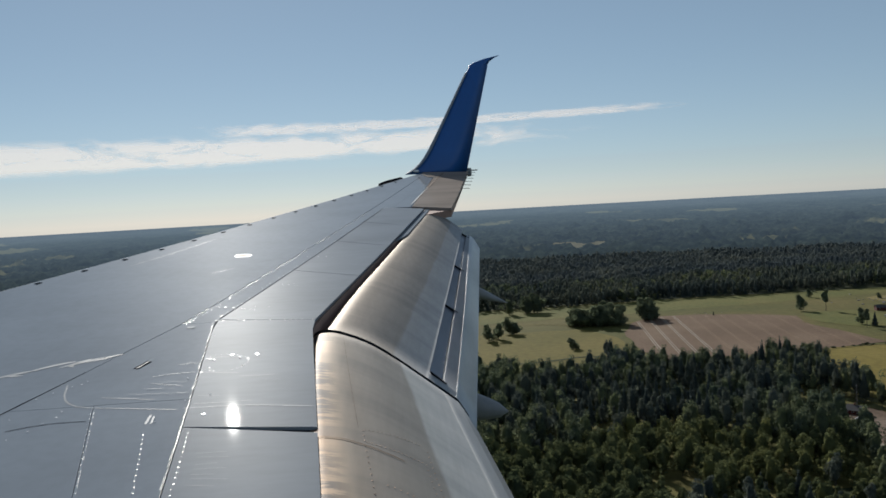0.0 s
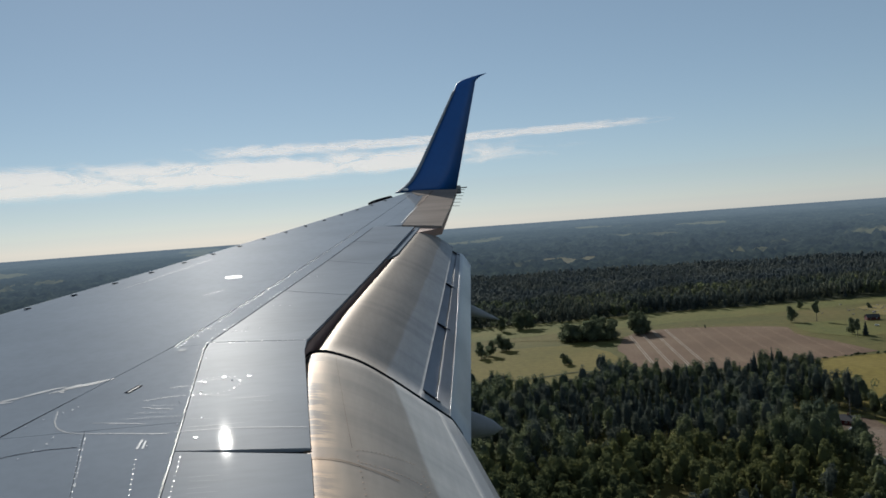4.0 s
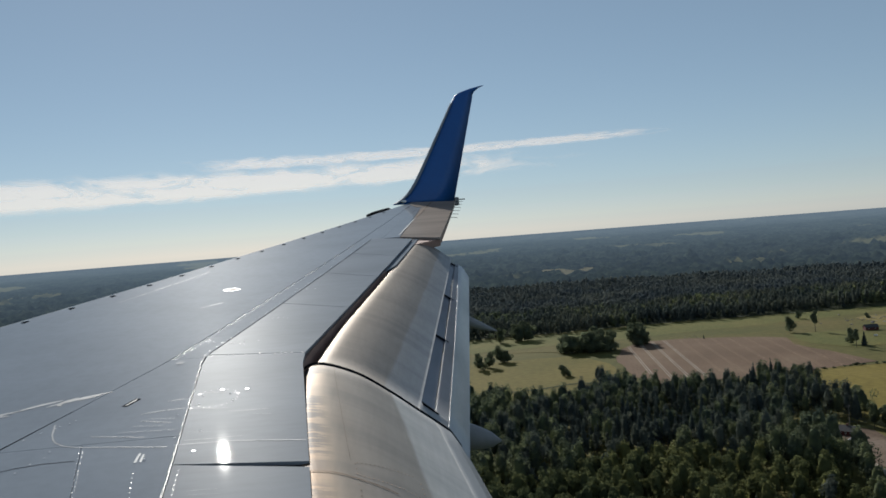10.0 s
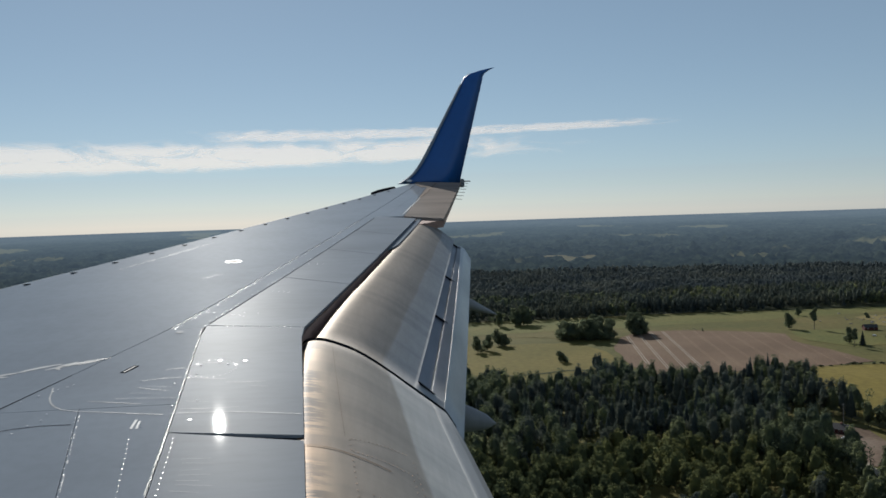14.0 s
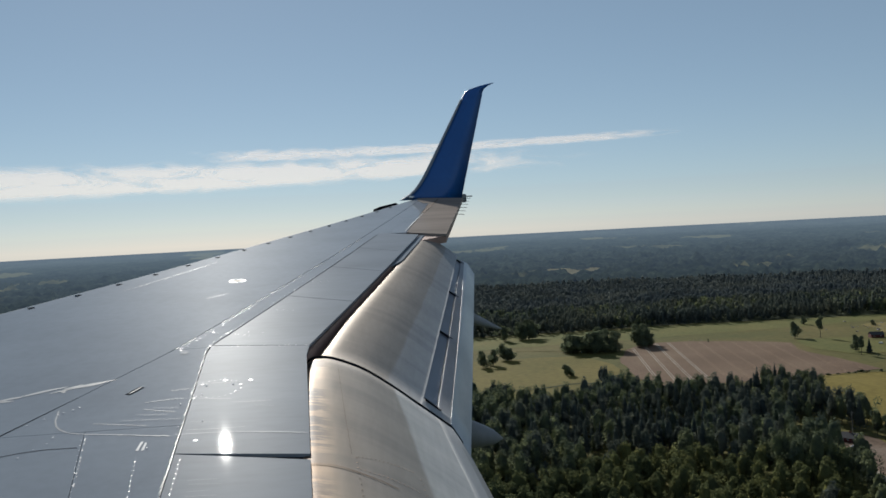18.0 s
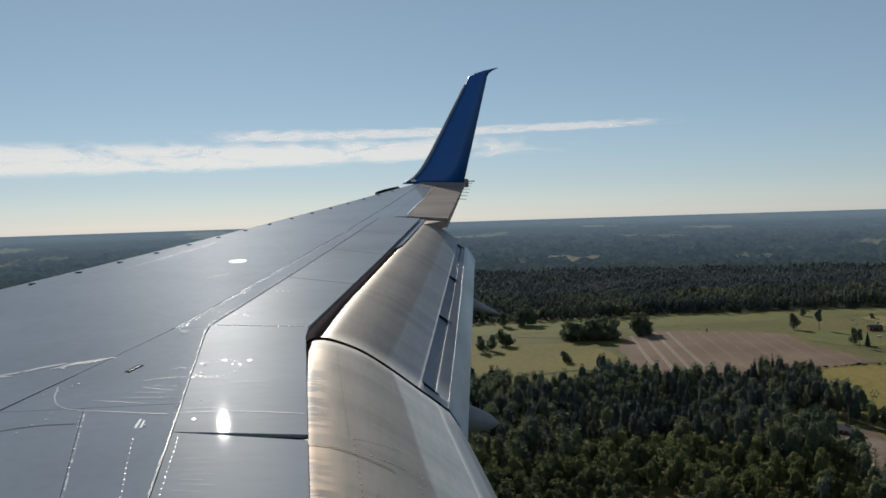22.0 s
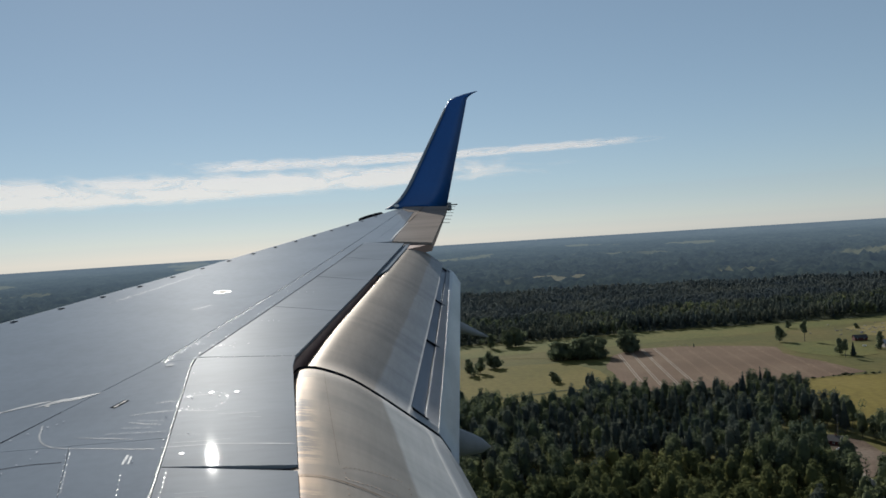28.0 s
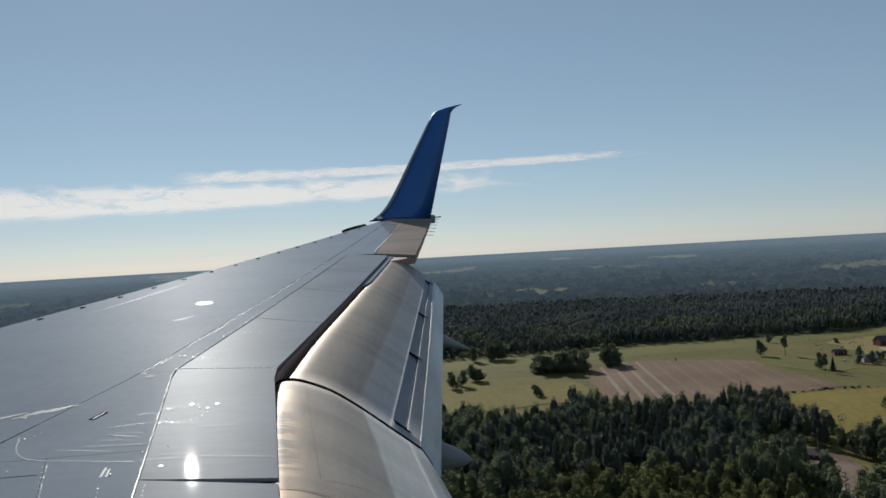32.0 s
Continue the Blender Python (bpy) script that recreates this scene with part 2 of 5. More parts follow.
DARKROOF = plain("dark_roof", (0.05, 0.045, 0.045), 0.7)
TILE = plain("clay_tiles", (0.20, 0.085, 0.06), 0.8)
SHEET = plain("sheet_roof", (0.32, 0.33, 0.35), 0.4, 0.4)
TRIM = plain("white_trim", (0.75, 0.74, 0.70), 0.6)
GLASS = plain("dark_window_glass", (0.02, 0.025, 0.03), 0.08)
WOOD = plain("grey_wood", (0.22, 0.20, 0.18), 0.85)


# ---- mesh helpers ----
def link(name, mesh, mat, parent=None, label="", smooth=False):
    ob = new(name, mesh)
    mesh.materials.append(mat)
    if smooth:
        mesh.shade_smooth()
    if parent:
        ob.parent = parent
    if label:
        tagged(ob, label)
    return ob


def part(name, bm, mat, parent=None, label="", smooth=False):
    mesh = bpy.data.meshes.new(name)
    bmesh.ops.recalc_face_normals(bm, faces=bm.faces)
    bm.to_mesh(mesh)
    bm.free()
    return link(name, mesh, mat, parent, label, smooth)


def arrays(name, verts, faces, mat, parent=None, label="", smooth=False):
    """A mesh of triangles or quads from numpy arrays."""
    k = faces.shape[1]
    mesh = bpy.data.meshes.new(name)
    mesh.vertices.add(len(verts))
    mesh.vertices.foreach_set("co", np.ascontiguousarray(verts, dtype=np.float32).ravel())
    mesh.loops.add(faces.size)
    mesh.loops.foreach_set("vertex_index", np.ascontiguousarray(faces, dtype=np.int32).ravel())
    mesh.polygons.add(len(faces))
    mesh.polygons.foreach_set("loop_start", np.arange(0, faces.size, k, dtype=np.int32))
    mesh.update(calc_edges=True)
    return link(name, mesh, mat, parent, label, smooth)


def grid_bm(rows, close=False):
    """A bmesh skin through rows of points; close joins the last point of each row to its first and caps the ends."""
    bm = bmesh.new()
    vs = [[bm.verts.new(p) for p in row] for row in rows]
    n = len(vs[0])
    for a, b in zip(vs, vs[1:]):
        for i in range(n if close else n - 1):
            j = (i + 1) % n
            bm.faces.new((a[i], a[j], b[j], b[i]))
    if close:
        bm.faces.new(vs[0][::-1])
        bm.faces.new(vs[-1])
    return bm


def box_bm(x0, x1, y0, y1, z0, z1, bevel=0.0):
    bm = bmesh.new()
    bmesh.ops.create_cube(bm, size=1)
    for v in bm.verts:
        v.co = Vector(((x0 + x1) / 2 + v.co.x * (x1 - x0), (y0 + y1) / 2 + v.co.y * (y1 - y0), (z0 + z1) / 2 + v.co.z * (z1 - z0)))
    if bevel:
        bmesh.ops.bevel(bm, geom=bm.edges[:], offset=bevel, segments=2, affect="EDGES")
    return bm


# ---- the wing: x outboard, y ahead, z up from the wing's own datum ----
wing = tagged(new("airplane_wing"), "grey metal airliner wing with flaps lowered, blue upturned winglet", "airplane wing")
wing.matrix_world = Matrix.Translation((0, 0, 150)) @ Euler((0.00425, 0.010706, 0)).to_matrix().to_4x4()


def surf(x, y):
    u = x - 5.9
    return 0.133 * u + 0.0016 * u * u + 0.002 * y


def y_lead(x):
    return -1.93 - 0.534 * (x - 9.74)


def y_spoil_front(x):
    u = x - 7.54
    return -3.47 - 0.262 * u if u > 0 else -3.47 + 0.068 * u


def y_hinge(x):
    return -3.61 - 0.258 * (x - 7.54)


def y_strip_rear(x):
    return y_spoil_front(x) if x < 12.9 else y_hinge(x)


def y_spoil_rear(x):
    u = x - 7.38
    return -4.13 - 0.237 * u if u > 0 else -4.13 + 0.045 * u


def y_seam(x):
    return -3.24 - 0.277 * (x - 7.54) if x > 7.54 else -3.24 - 0.36 * (x - 7.54)


def y_trail(x):
    return -5.71 - 0.20 * (x - 12.49)


def panel(name, x0, x1, front, rear, mat, label="", nx=12, ny=6, lift=0.0, thick=0.02, gap=0.003, parent=None, skew=0.0, skew_end=None):
    """A sheet panel that follows the wing between two span stations and two lines; skew moves its aft corners along the span."""
    skew_end = skew if skew_end is None else skew_end
    top, low = [], []
    for i in range(nx + 1):
        row, under = [], []
        for j in range(ny + 1):
            v = j / ny
            x = x0 + gap + (x1 - x0 - 2 * gap) * i / nx + (skew + (skew_end - skew) * i / nx) * v
            a, b = front(x) - gap, rear(x) + gap
            y = a + (b - a) * v
            row.append((x, y, surf(x, y) + lift))
        under = [(row[0][0], row[0][1], row[0][2] - thick)]
        top.append([under[0]] + row + [(row[-1][0], row[-1][1], row[-1][2] - thick)])
    first = [(x, y, z - thick) for x, y, z in top[0]]
    last = [(x, y, z - thick) for x, y, z in top[-1]]
    return part(name, grid_bm([first] + top + [last]), mat, parent or wing, label)


# load-carrying body under the skin, with the spar face that shows in the flap cove
rows = []
for i in range(40):
    x = 1.9 + (16.9 - 1.9) * i / 39
    a = y_lead(x)
    b = y_spoil_rear(x) if x < 12.66 else y_trail(x)
    depth = 0.10 * (a - b)
    rows.append([(x, a - 0.02, surf(x, a) - 0.03), (x, (a + b) / 2, surf(x, (a + b) / 2) - 0.03), (x, b + 0.01, surf(x, b) - 0.03),
                 (x, b + 0.015, surf(x, b) - 0.03 - min(0.22, depth * 0.4)), (x, (a + b) / 2, surf(x, b) - depth), (x, a - 0.02, surf(x, a) - 0.03 - depth * 0.5)])
part("wing_body", grid_bm(rows, True), COVE, wing, "dark primed inner wing structure in the flap cove")

panel("upper_skin", 1.9, 16.95, y_lead, y_seam, WING, "broad grey painted upper wing skin", 60, 10)
# rounded leading edge
rows = []
for i in range(61):
    x = 1.9 + 15.05 * i / 60
    y, r = y_lead(x), 0.16 - 0.006 * x
    rows.append([(x, y + r * math.sin(a), surf(x, y) - r * (1 - math.cos(a)) - 0.0005) for a in [k * 0.26 for k in range(12)]])
part("leading_edge", grid_bm(rows), WING, wing, "rounded grey leading edge", True)


def line_c(x):
    return -3.11 + 0.2 * (x - 5.99)


panel("inboard_skin", 1.9, 6.02, y_seam, line_c, WING, "", 12, 5, gap=0.0012)
panel("access_panel", 1.9, 6.02, line_c, y_spoil_front, WING, "", 12, 5, gap=0.0012)
panel("access_panel", 6.02, 7.57, y_seam, y_spoil_front, WING, "", 8, 4)
panel("fixed_strip", 7.575, 16.95, y_seam, y_strip_rear, WING, "narrow riveted strip ahead of the spoilers", 40, 2, -0.002)
# spoilers
panel("inboard_spoiler", 1.9, 5.617, y_spoil_front, y_spoil_rear, SPOIL, "", 8, 5, 0.004, skew_end=-0.185)
panel("inboard_spoiler", 5.620, 7.60, y_spoil_front, y_spoil_rear, SPOIL, "", 8, 5, 0.004, skew=-0.125, skew_end=-0.145)
cuts = ((7.605, -0.15), (9.20, -0.38), (10.60, -0.42), (11.80, -0.42), (12.96, -0.30))
for (x0, k0), (x1, k1) in zip(cuts, cuts[1:]):
    panel("spoiler", x0, x1, y_spoil_front, y_spoil_rear, SPOIL, "", 8, 5, 0.004, gap=0.005, skew=k0, skew_end=k1)
# narrow lip of the cove below the rear edge of the outer spoilers
panel("cove_lip", 10.6, 12.86, lambda x: y_spoil_rear(x) + 0.01, lambda x: y_spoil_rear(x) - 0.062 * min(1, (x - 10.6) / 0.25), SPOIL, "grey lip below the outer spoilers", 14, 2, -0.022, 0.012)
# aileron and tip
def y_aileron(x):
    return y_hinge(x) - 0.24 * max(0.0, 16.9 - x) / 3.9


panel("aileron_shroud", 12.9, 16.95, y_hinge, y_aileron, WING, "grey fixed skin ahead of the aileron", 16, 3, 0.001)
panel("aileron", 12.9, 16.2, y_aileron, y_trail, BRONZE, "dull bronze aileron at the wing's outer trailing edge", 16, 6, 0.002, 0.03, skew=-0.3)
panel("tip_fairing", 16.2, 17.0, lambda x: y_aileron(x) + 0.26 * max(0.0, min(1.0, (x - 15.9) / 0.8)), y_trail, BRONZE, "dull bronze tip skin at the winglet's foot", 6, 6, 0.005, 0.03, skew=-0.28)

# ---- flaps ----
FLAP_LINE = ((0.04, -0.10), (0.005, -0.062), (-0.05, -0.045), (-0.16, -0.062), (-0.35, -0.145), (-0.53, -0.265), (-0.71, -0.405), (-0.90, -0.555), (-0.95, -0.605), (-1.06, -0.795))


def flap_at(x, s):
    """The point of the lowered flap's top at span station x and run s, 0 at its nose to 1 at its trailing edge."""
    k = 1.0 if x < 7.35 else 1 - 0.34 * (x - 7.35) / 5.25
    q = s * (len(FLAP_LINE) - 1)
    i = min(int(q), len(FLAP_LINE) - 2)
    w = q - i
    p = [FLAP_LINE[max(0, min(len(FLAP_LINE) - 1, i + j))] for j in (-1, 0, 1, 2)]
    run, drop = (0.5 * (2 * p1 + (p2 - p0) * w + (2 * p0 - 5 * p1 + 4 * p2 - p3) * w * w + (3 * p1 - p0 - 3 * p2 + p3) * w ** 3) for p0, p1, p2, p3 in zip(*p))
    y0 = y_spoil_rear(x)
    up = 0.075 * (1 - s) ** 3 * min(1.0, max(0.0, 7.36 - x) / 1.2) if x < 7.36 else 0.0
    if x > 7.36:
        up = 0.026 * min(1, (x - 7.36) / 1.2) * max(0, 1 - s / 0.4)
    back = 0.046 * max(0, 1 - s / 0.4) if x > 7.36 else 0.0
    up -= 0.028 * max(0, 1 - s / 0.45) * math.exp(-((x - 7.36) / 0.5) ** 2)
    return Vector((x, y0 + k * run + up * 0.4 - back, surf(x, y0) + k * drop + up - 0.7 * back))


def flap_sheet(name, x0, x1, s0, s1, mat, label="", drop=0.0, nx=14, ns=12, thick=0.05, smooth=True, lean=(0.0, 0.0)):
    """A curved piece of a flap between two span stations and two runs; lean is how much each run changes towards x1."""
    rows = []
    for i in range(nx + 1):
        x = x0 + (x1 - x0) * i / nx
        pts = [flap_at(x, (s0 + lean[0] * i / nx) * (1 - j / ns) + (s1 + lean[1] * i / nx) * j / ns) + Vector((0, -drop * 0.3, -drop)) for j in range(ns + 1)]
        under = [p + Vector((0, 0.4 * thick, -thick)) for p in pts[::-1]]
        rows.append(pts + pts[-1:] + under[:1] + under + under[-1:] + pts[:1])
    rows = rows[:1] + rows + rows[-1:]
    bm = grid_bm(rows, True)
    layer = bm.loops.layers.uv.new("UVMap")
    run = [s0 + (s1 - s0) * j / ns for j in range(ns + 1)]
    run = run + run[-1:] * 2 + run[::-1] + run[:1] * 2
    bm.verts.index_update()
    for f in bm.faces:
        for loop in f.loops:
            loop[layer].uv = ((loop.vert.co.x - x0) / (x1 - x0), run[loop.vert.index % len(run)])
    return part(name, bm, mat, wing, label, smooth)


flap_sheet("outboard_flap", 7.375, 12.6, 0.0, 0.685, FLAP_OUT, "lowered outboard flap of bare burnished metal", nx=24, ns=60)
flap_sheet("flap_end_plate", 7.375, 7.52, 0.685, 0.832, FLAP_GREY, "", nx=3)
# closed sheet, set lower; the slot's shade is put into its dark colour
flap_sheet("flap_slot", 7.52, 12.5, 0.672, 0.74, SLOT_SHADE, "recessed sheet painted dark as the shaded slot ahead of the aft flap", 0.035)
flap_sheet("aft_flap_nose", 7.52, 12.52, 0.735, 0.832, FLAP_NOSE, "grey nose of the aft flap", 0.008, lean=(-0.012, -0.075))
flap_sheet("aft_flap", 7.375, 12.55, 0.832, 1.0, FLAP_PALE, "pale grey trailing piece of the lowered flap", lean=(-0.075, 0.0))
for x in (7.54, 9.25, 10.75, 12.42):
    a, b = flap_at(x, 0.675), flap_at(x, 0.75)
    part("slot_bracket", grid_bm([[a + Vector((d, 0, -0.012)), b + Vector((d, 0, -0.004)), b + Vector((d, 0, -0.03)), a + Vector((d, 0, -0.04))] for d in (-0.02, 0.02)], True), BLACK, wing)
a, b = flap_at(7.53, 0.69), flap_at(7.53, 0.745)
part("slot_stop", grid_bm([[a + Vector((d, 0, 0.004)), b + Vector((d, 0, -0.002)), b + Vector((d, 0, -0.04)), a + Vector((d, 0, -0.05))] for d in (-0.03, 0.04)], True), BLACK, wing, "black stop closing the flap slot")
flap_sheet("inboard_flap", 1.9, 7.345, 0.0, 0.74, FLAP_IN, "lowered inboard flap with a golden burnished nose", nx=24, ns=60)
flap_sheet("inboard_aft_flap", 1.9, 7.345, 0.74, 1.0, FLAP_GREY, "grey aft segment of the inboard flap")
# black rubber seal between the two flaps
part("flap_end_seal", grid_bm([[flap_at(x, 0.01 + 0.93 * j / 40) + Vector((0, 0, h)) for j in range(41)] for x, h in ((7.334, -0.03), (7.340, 0.006), (7.36, 0.012), (7.380, 0.006), (7.386, -0.03))]), BLACK, wing, "black rubber seal between inboard and outboard flap")

# flap track fairings
def fairing(x, tip_y, tip_z, length, r, slope, blunt, point):
    rows = []
    for i in range(25):
        t = i / 24
        w = r * min(1, (t * length / blunt) ** point) * (1 if t < 0.7 else 1 - 0.8 * (t - 0.7) / 0.3) + 0.003
        y, z = tip_y + length * t, tip_z + slope * length * t
        rows.append([(x + 0.8 * w * math.cos(a), y, z + w * math.sin(a)) for a in [k * math.tau / 16 for k in range(16)]])
    part("flap_track_fairing", grid_bm(rows, True), FLAP_GREY, wing, "smooth grey canoe-shaped flap track fairing", True)


fairing(11.2, -6.14, -0.165, 1.7, 0.165, 0.42, 0.95, 0.85)
fairing(8.15, -5.55, -0.68, 1.7, 0.13, 0.22, 0.35, 0.55)

# ---- winglet ----
def winglet_row(h, thick):
    """A closed cross-section of the winglet at height h, 0 at its root and 1 below the swept tip."""
    z17 = 1.69 + 1.82 * h
    lead = -5.57 - 1.14 * min(h, 1) - 0.16 * (1 - math.exp(-min(h, 1) / 0.07)) + 0.16 * min(h, 1)
    trail = -6.60 - 0.46 * min(h, 1)
    if h > 1:
        q = (h - 1) / 0.11
        lead -= 0.545 * q ** 2.0
        trail -= 0.235 * q ** 2.4
        thick *= 1 - 0.9 * q
    x = 17.0 + 0.05 * h + 0.40 * max(h, 0) ** 1.5
    k = (x - 1.65) / 15.45
    lead, trail = -4.40 + (lead + 4.40) * k, -4.40 + (trail + 4.40) * k
    z = 0.85 + (z17 - 0.85) * k
    c = lead - trail
    shape = ((0, 0), (0.03, 0.5), (0.12, 0.9), (0.3, 1), (0.6, 0.7), (1, 0.05), (0.6, -0.6), (0.3, -0.9), (0.12, -0.8), (0.03, -0.4))
    return [(x + thick * b * 0.5, lead - c * a, z) for a, b in shape]


hs = [-0.03, 0, 0.03, 0.07, 0.12, 0.2, 0.35, 0.5, 0.7, 0.85, 0.95, 1.0, 1.02, 1.05, 1.08, 1.1, 1.109]
part("winglet", grid_bm([winglet_row(h, 0.09) for h in hs], True), BLUE, wing, "deep blue upturned winglet with a swept pointed tip", True)
rows = []
for h in [-0.02 + 0.97 * i / 20 for i in range(21)]:
    a = winglet_row(h, 0.10)
    p, q = Vector(a[0]), Vector(a[5])
    d = (q - p) * 0.05
    rows.append([p + d + Vector((-0.06, 0, 0)), p + d * 0.3 + Vector((-0.035, 0, 0)), p + Vector((0, 0.02, 0)), p + d * 0.3 + Vector((0.035, 0, 0)), p + d + Vector((0.06, 0, 0))])
part("winglet_leading_edge", grid_bm(rows), WING, wing, "dull grey strip along the winglet's leading edge", True)

# ---- the land ----
EYE_H = 150.8
AFT_X, AFT_Y = 33.0, -141.0  # how far the fields and woods are set over from their plan


def rise(r):
    """Height of the land at distance r from below the camera: level, then rising to far wooded hills."""
    r = np.minimum(np.maximum(np.asarray(r, dtype=float), 1500.0), 4799.0)
    true = 1500 - 3300 * np.log(1 - (r - 1500) / 3300.0)
    return EYE_H * (1 - r / true)


def land(x, y):
    return float(rise(math.hypot(x, y)))


def rings(radii, angles, bumps, seed):
    rng = np.random.default_rng(seed)
    R, T = np.meshgrid(radii, angles, indexing="ij")
    Z = rise(R)
    if bumps:
        Z = Z + rng.normal(0, 1, Z.shape) * bumps
    V = np.stack([R * np.cos(T), R * np.sin(T), Z], -1).reshape(-1, 3)
    n, m = R.shape
    i, j = np.meshgrid(np.arange(n - 1), np.arange(m - 1), indexing="ij")
    a = (i * m + j).ravel()
    return V, np.stack([a, a + m, a + m + 1, a + 1], -1)


V, F = rings(np.concatenate([[0.01], np.linspace(60, 1450, 24), np.linspace(1500, 2040, 14)]), np.linspace(-math.pi, math.pi, 181), 0, 1)
tagged(arrays("ground", V, F, FLOOR_M, None, "", True), "dark mossy ground under woods and fields", "ground", kind="structure")

# far woods and clearings; blue haze is put in as emission growing with distance
m, nt, b = material("far_woods_haze_glow", 0.95)
b.inputs["Specular IOR Level"].default_value = 0.0
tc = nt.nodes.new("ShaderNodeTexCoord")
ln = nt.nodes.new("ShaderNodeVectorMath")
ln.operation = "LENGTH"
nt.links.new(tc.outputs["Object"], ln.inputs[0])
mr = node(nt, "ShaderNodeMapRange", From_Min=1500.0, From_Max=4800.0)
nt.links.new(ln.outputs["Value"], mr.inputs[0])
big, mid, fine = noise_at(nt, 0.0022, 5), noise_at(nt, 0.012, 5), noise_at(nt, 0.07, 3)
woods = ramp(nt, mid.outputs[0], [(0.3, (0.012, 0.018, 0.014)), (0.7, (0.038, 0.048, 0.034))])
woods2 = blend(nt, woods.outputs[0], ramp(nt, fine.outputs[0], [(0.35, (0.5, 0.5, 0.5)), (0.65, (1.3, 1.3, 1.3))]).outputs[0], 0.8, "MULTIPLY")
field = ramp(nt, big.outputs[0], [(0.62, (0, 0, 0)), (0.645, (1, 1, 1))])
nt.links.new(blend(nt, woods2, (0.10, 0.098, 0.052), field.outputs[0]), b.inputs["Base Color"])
haze_glow = ramp(nt, mr.outputs[0], [(0.0, (0.009, 0.013, 0.018)), (0.15, (0.017, 0.024, 0.033)), (0.35, (0.032, 0.044, 0.062)), (0.6, (0.054, 0.074, 0.098)), (0.9, (0.085, 0.115, 0.148)), (1.0, (0.13, 0.17, 0.21))])
nt.links.new(haze_glow.outputs[0], b.inputs["Emission Color"])
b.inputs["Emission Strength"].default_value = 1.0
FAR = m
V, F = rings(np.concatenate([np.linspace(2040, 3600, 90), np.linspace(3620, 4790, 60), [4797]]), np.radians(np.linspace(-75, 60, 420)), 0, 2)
rng = np.random.default_rng(5)
def far_opening(x, y):
    """1 inside the pale clearing far off in the woods, 0 outside."""
    a, r = np.degrees(np.arctan2(y, x)), np.hypot(x, y)
    mid = 2640 + 60 * np.sin(a * 1.7)
    deep = 115 * np.clip(1 - ((a + 15.4) / 2.2) ** 2, 0, 1) ** 0.5 * (1 + 0.3 * np.sin(a * 4.1))
    return (np.abs(r - mid) < deep).astype(float)


V[:, 2] += (1 - far_opening(V[:, 0], V[:, 1])) * np.abs(rng.normal(0, 1.0, len(V))) * np.clip((4790 - np.hypot(V[:, 0], V[:, 1])) / 1500, 0.0, 1) * 9
tagged(arrays("backdrop", V, F, FAR), "wooded hills and clearings reaching the horizon, blue haze painted in as glow", "hills", kind="structure")
G, Q = rings(np.linspace(2440, 2860, 150), np.radians(np.linspace(-17.8, -13.0, 170)), 0, 4)
G[:, 2] += 0.8
Q = Q[far_opening(G[Q].mean(1)[:, 0], G[Q].mean(1)[:, 1]) > 0.5]
tagged(arrays("far_clearing", G, Q, FAR_FIELD, None, "", True), "pale hay field in a clearing of the far woods", "field", kind="structure")
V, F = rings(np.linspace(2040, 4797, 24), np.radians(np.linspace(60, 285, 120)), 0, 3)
tagged(arrays("backdrop", V, F, FAR, None, "", True), "wooded hills all round to the horizon, blue haze painted in as glow", "hills", kind="structure")


def patch(name, pts, mat, z, label, category="field", wobble=4.0, seed=0):
    """A level sheet of ground with slightly uneven borders."""
    rng = random.Random(seed)
    bm, out = bmesh.new(), []
    for (x0, y0), (x1, y1) in zip(pts, pts[1:] + pts[:1]):
        n = max(1, int(math.hypot(x1 - x0, y1 - y0) / 18))
        out += [(x0 + (x1 - x0) * k / n + rng.uniform(-wobble, wobble), y0 + (y1 - y0) * k / n + rng.uniform(-wobble, wobble)) for k in range(n)]
    bm.faces.new([bm.verts.new((x, y, z)) for x, y in out])
    bmesh.ops.triangulate(bm, faces=bm.faces[:])
    for f in bm.faces:
        if f.normal.z < 0:
            f.normal_flip()
    mesh = bpy.data.meshes.new(name)
    bm.to_mesh(mesh)
    bm.free()
    return tagged(link(name, mesh, mat), label, category, kind="structure")


def strip(name, pts, width, mat, z, label, category="track"):
    left, right = [], []
    for k, (x, y) in enumerate(pts):
        a, b = Vector(pts[max(0, k - 1)]), Vector(pts[min(len(pts) - 1, k + 1)])
        n = Vector((-(b - a).y, (b - a).x)).normalized() * width / 2
        left.append((x + n.x, y + n.y, z))
        right.append((x - n.x, y - n.y, z))
    ob = part(name, grid_bm([left, right]), mat)
    for p in ob.data.polygons:
        if p.normal.z < 0:
            ob.data.flip_normals()
            break
    return tagged(ob, label, category, kind="structure")


def curve_pts(pts, n=8):
    out = []
    for i in range(len(pts) - 1):
        p0, p1, p2, p3 = pts[max(0, i - 1)], pts[i], pts[i + 1], pts[min(len(pts) - 1, i + 2)]
        for k in range(n):
            t = k / n
            out.append(tuple(0.5 * (2 * b + (c - a) * t + (2 * a - 5 * b + 4 * c - d) * t * t + (3 * b - a - 3 * c + d) * t ** 3) for a, b, c, d in zip(p0, p1, p2, p3)))
    return out + [pts[-1]]


patch("meadow", [(380, 20), (700, 130), (1225, 130), (1215, -310), (1185, -520), (1170, -640), (1235, -830), (1210, -1250), (380, -1250)], MEADOW, 0.15, "broad olive-green meadow between two woods", "meadow")
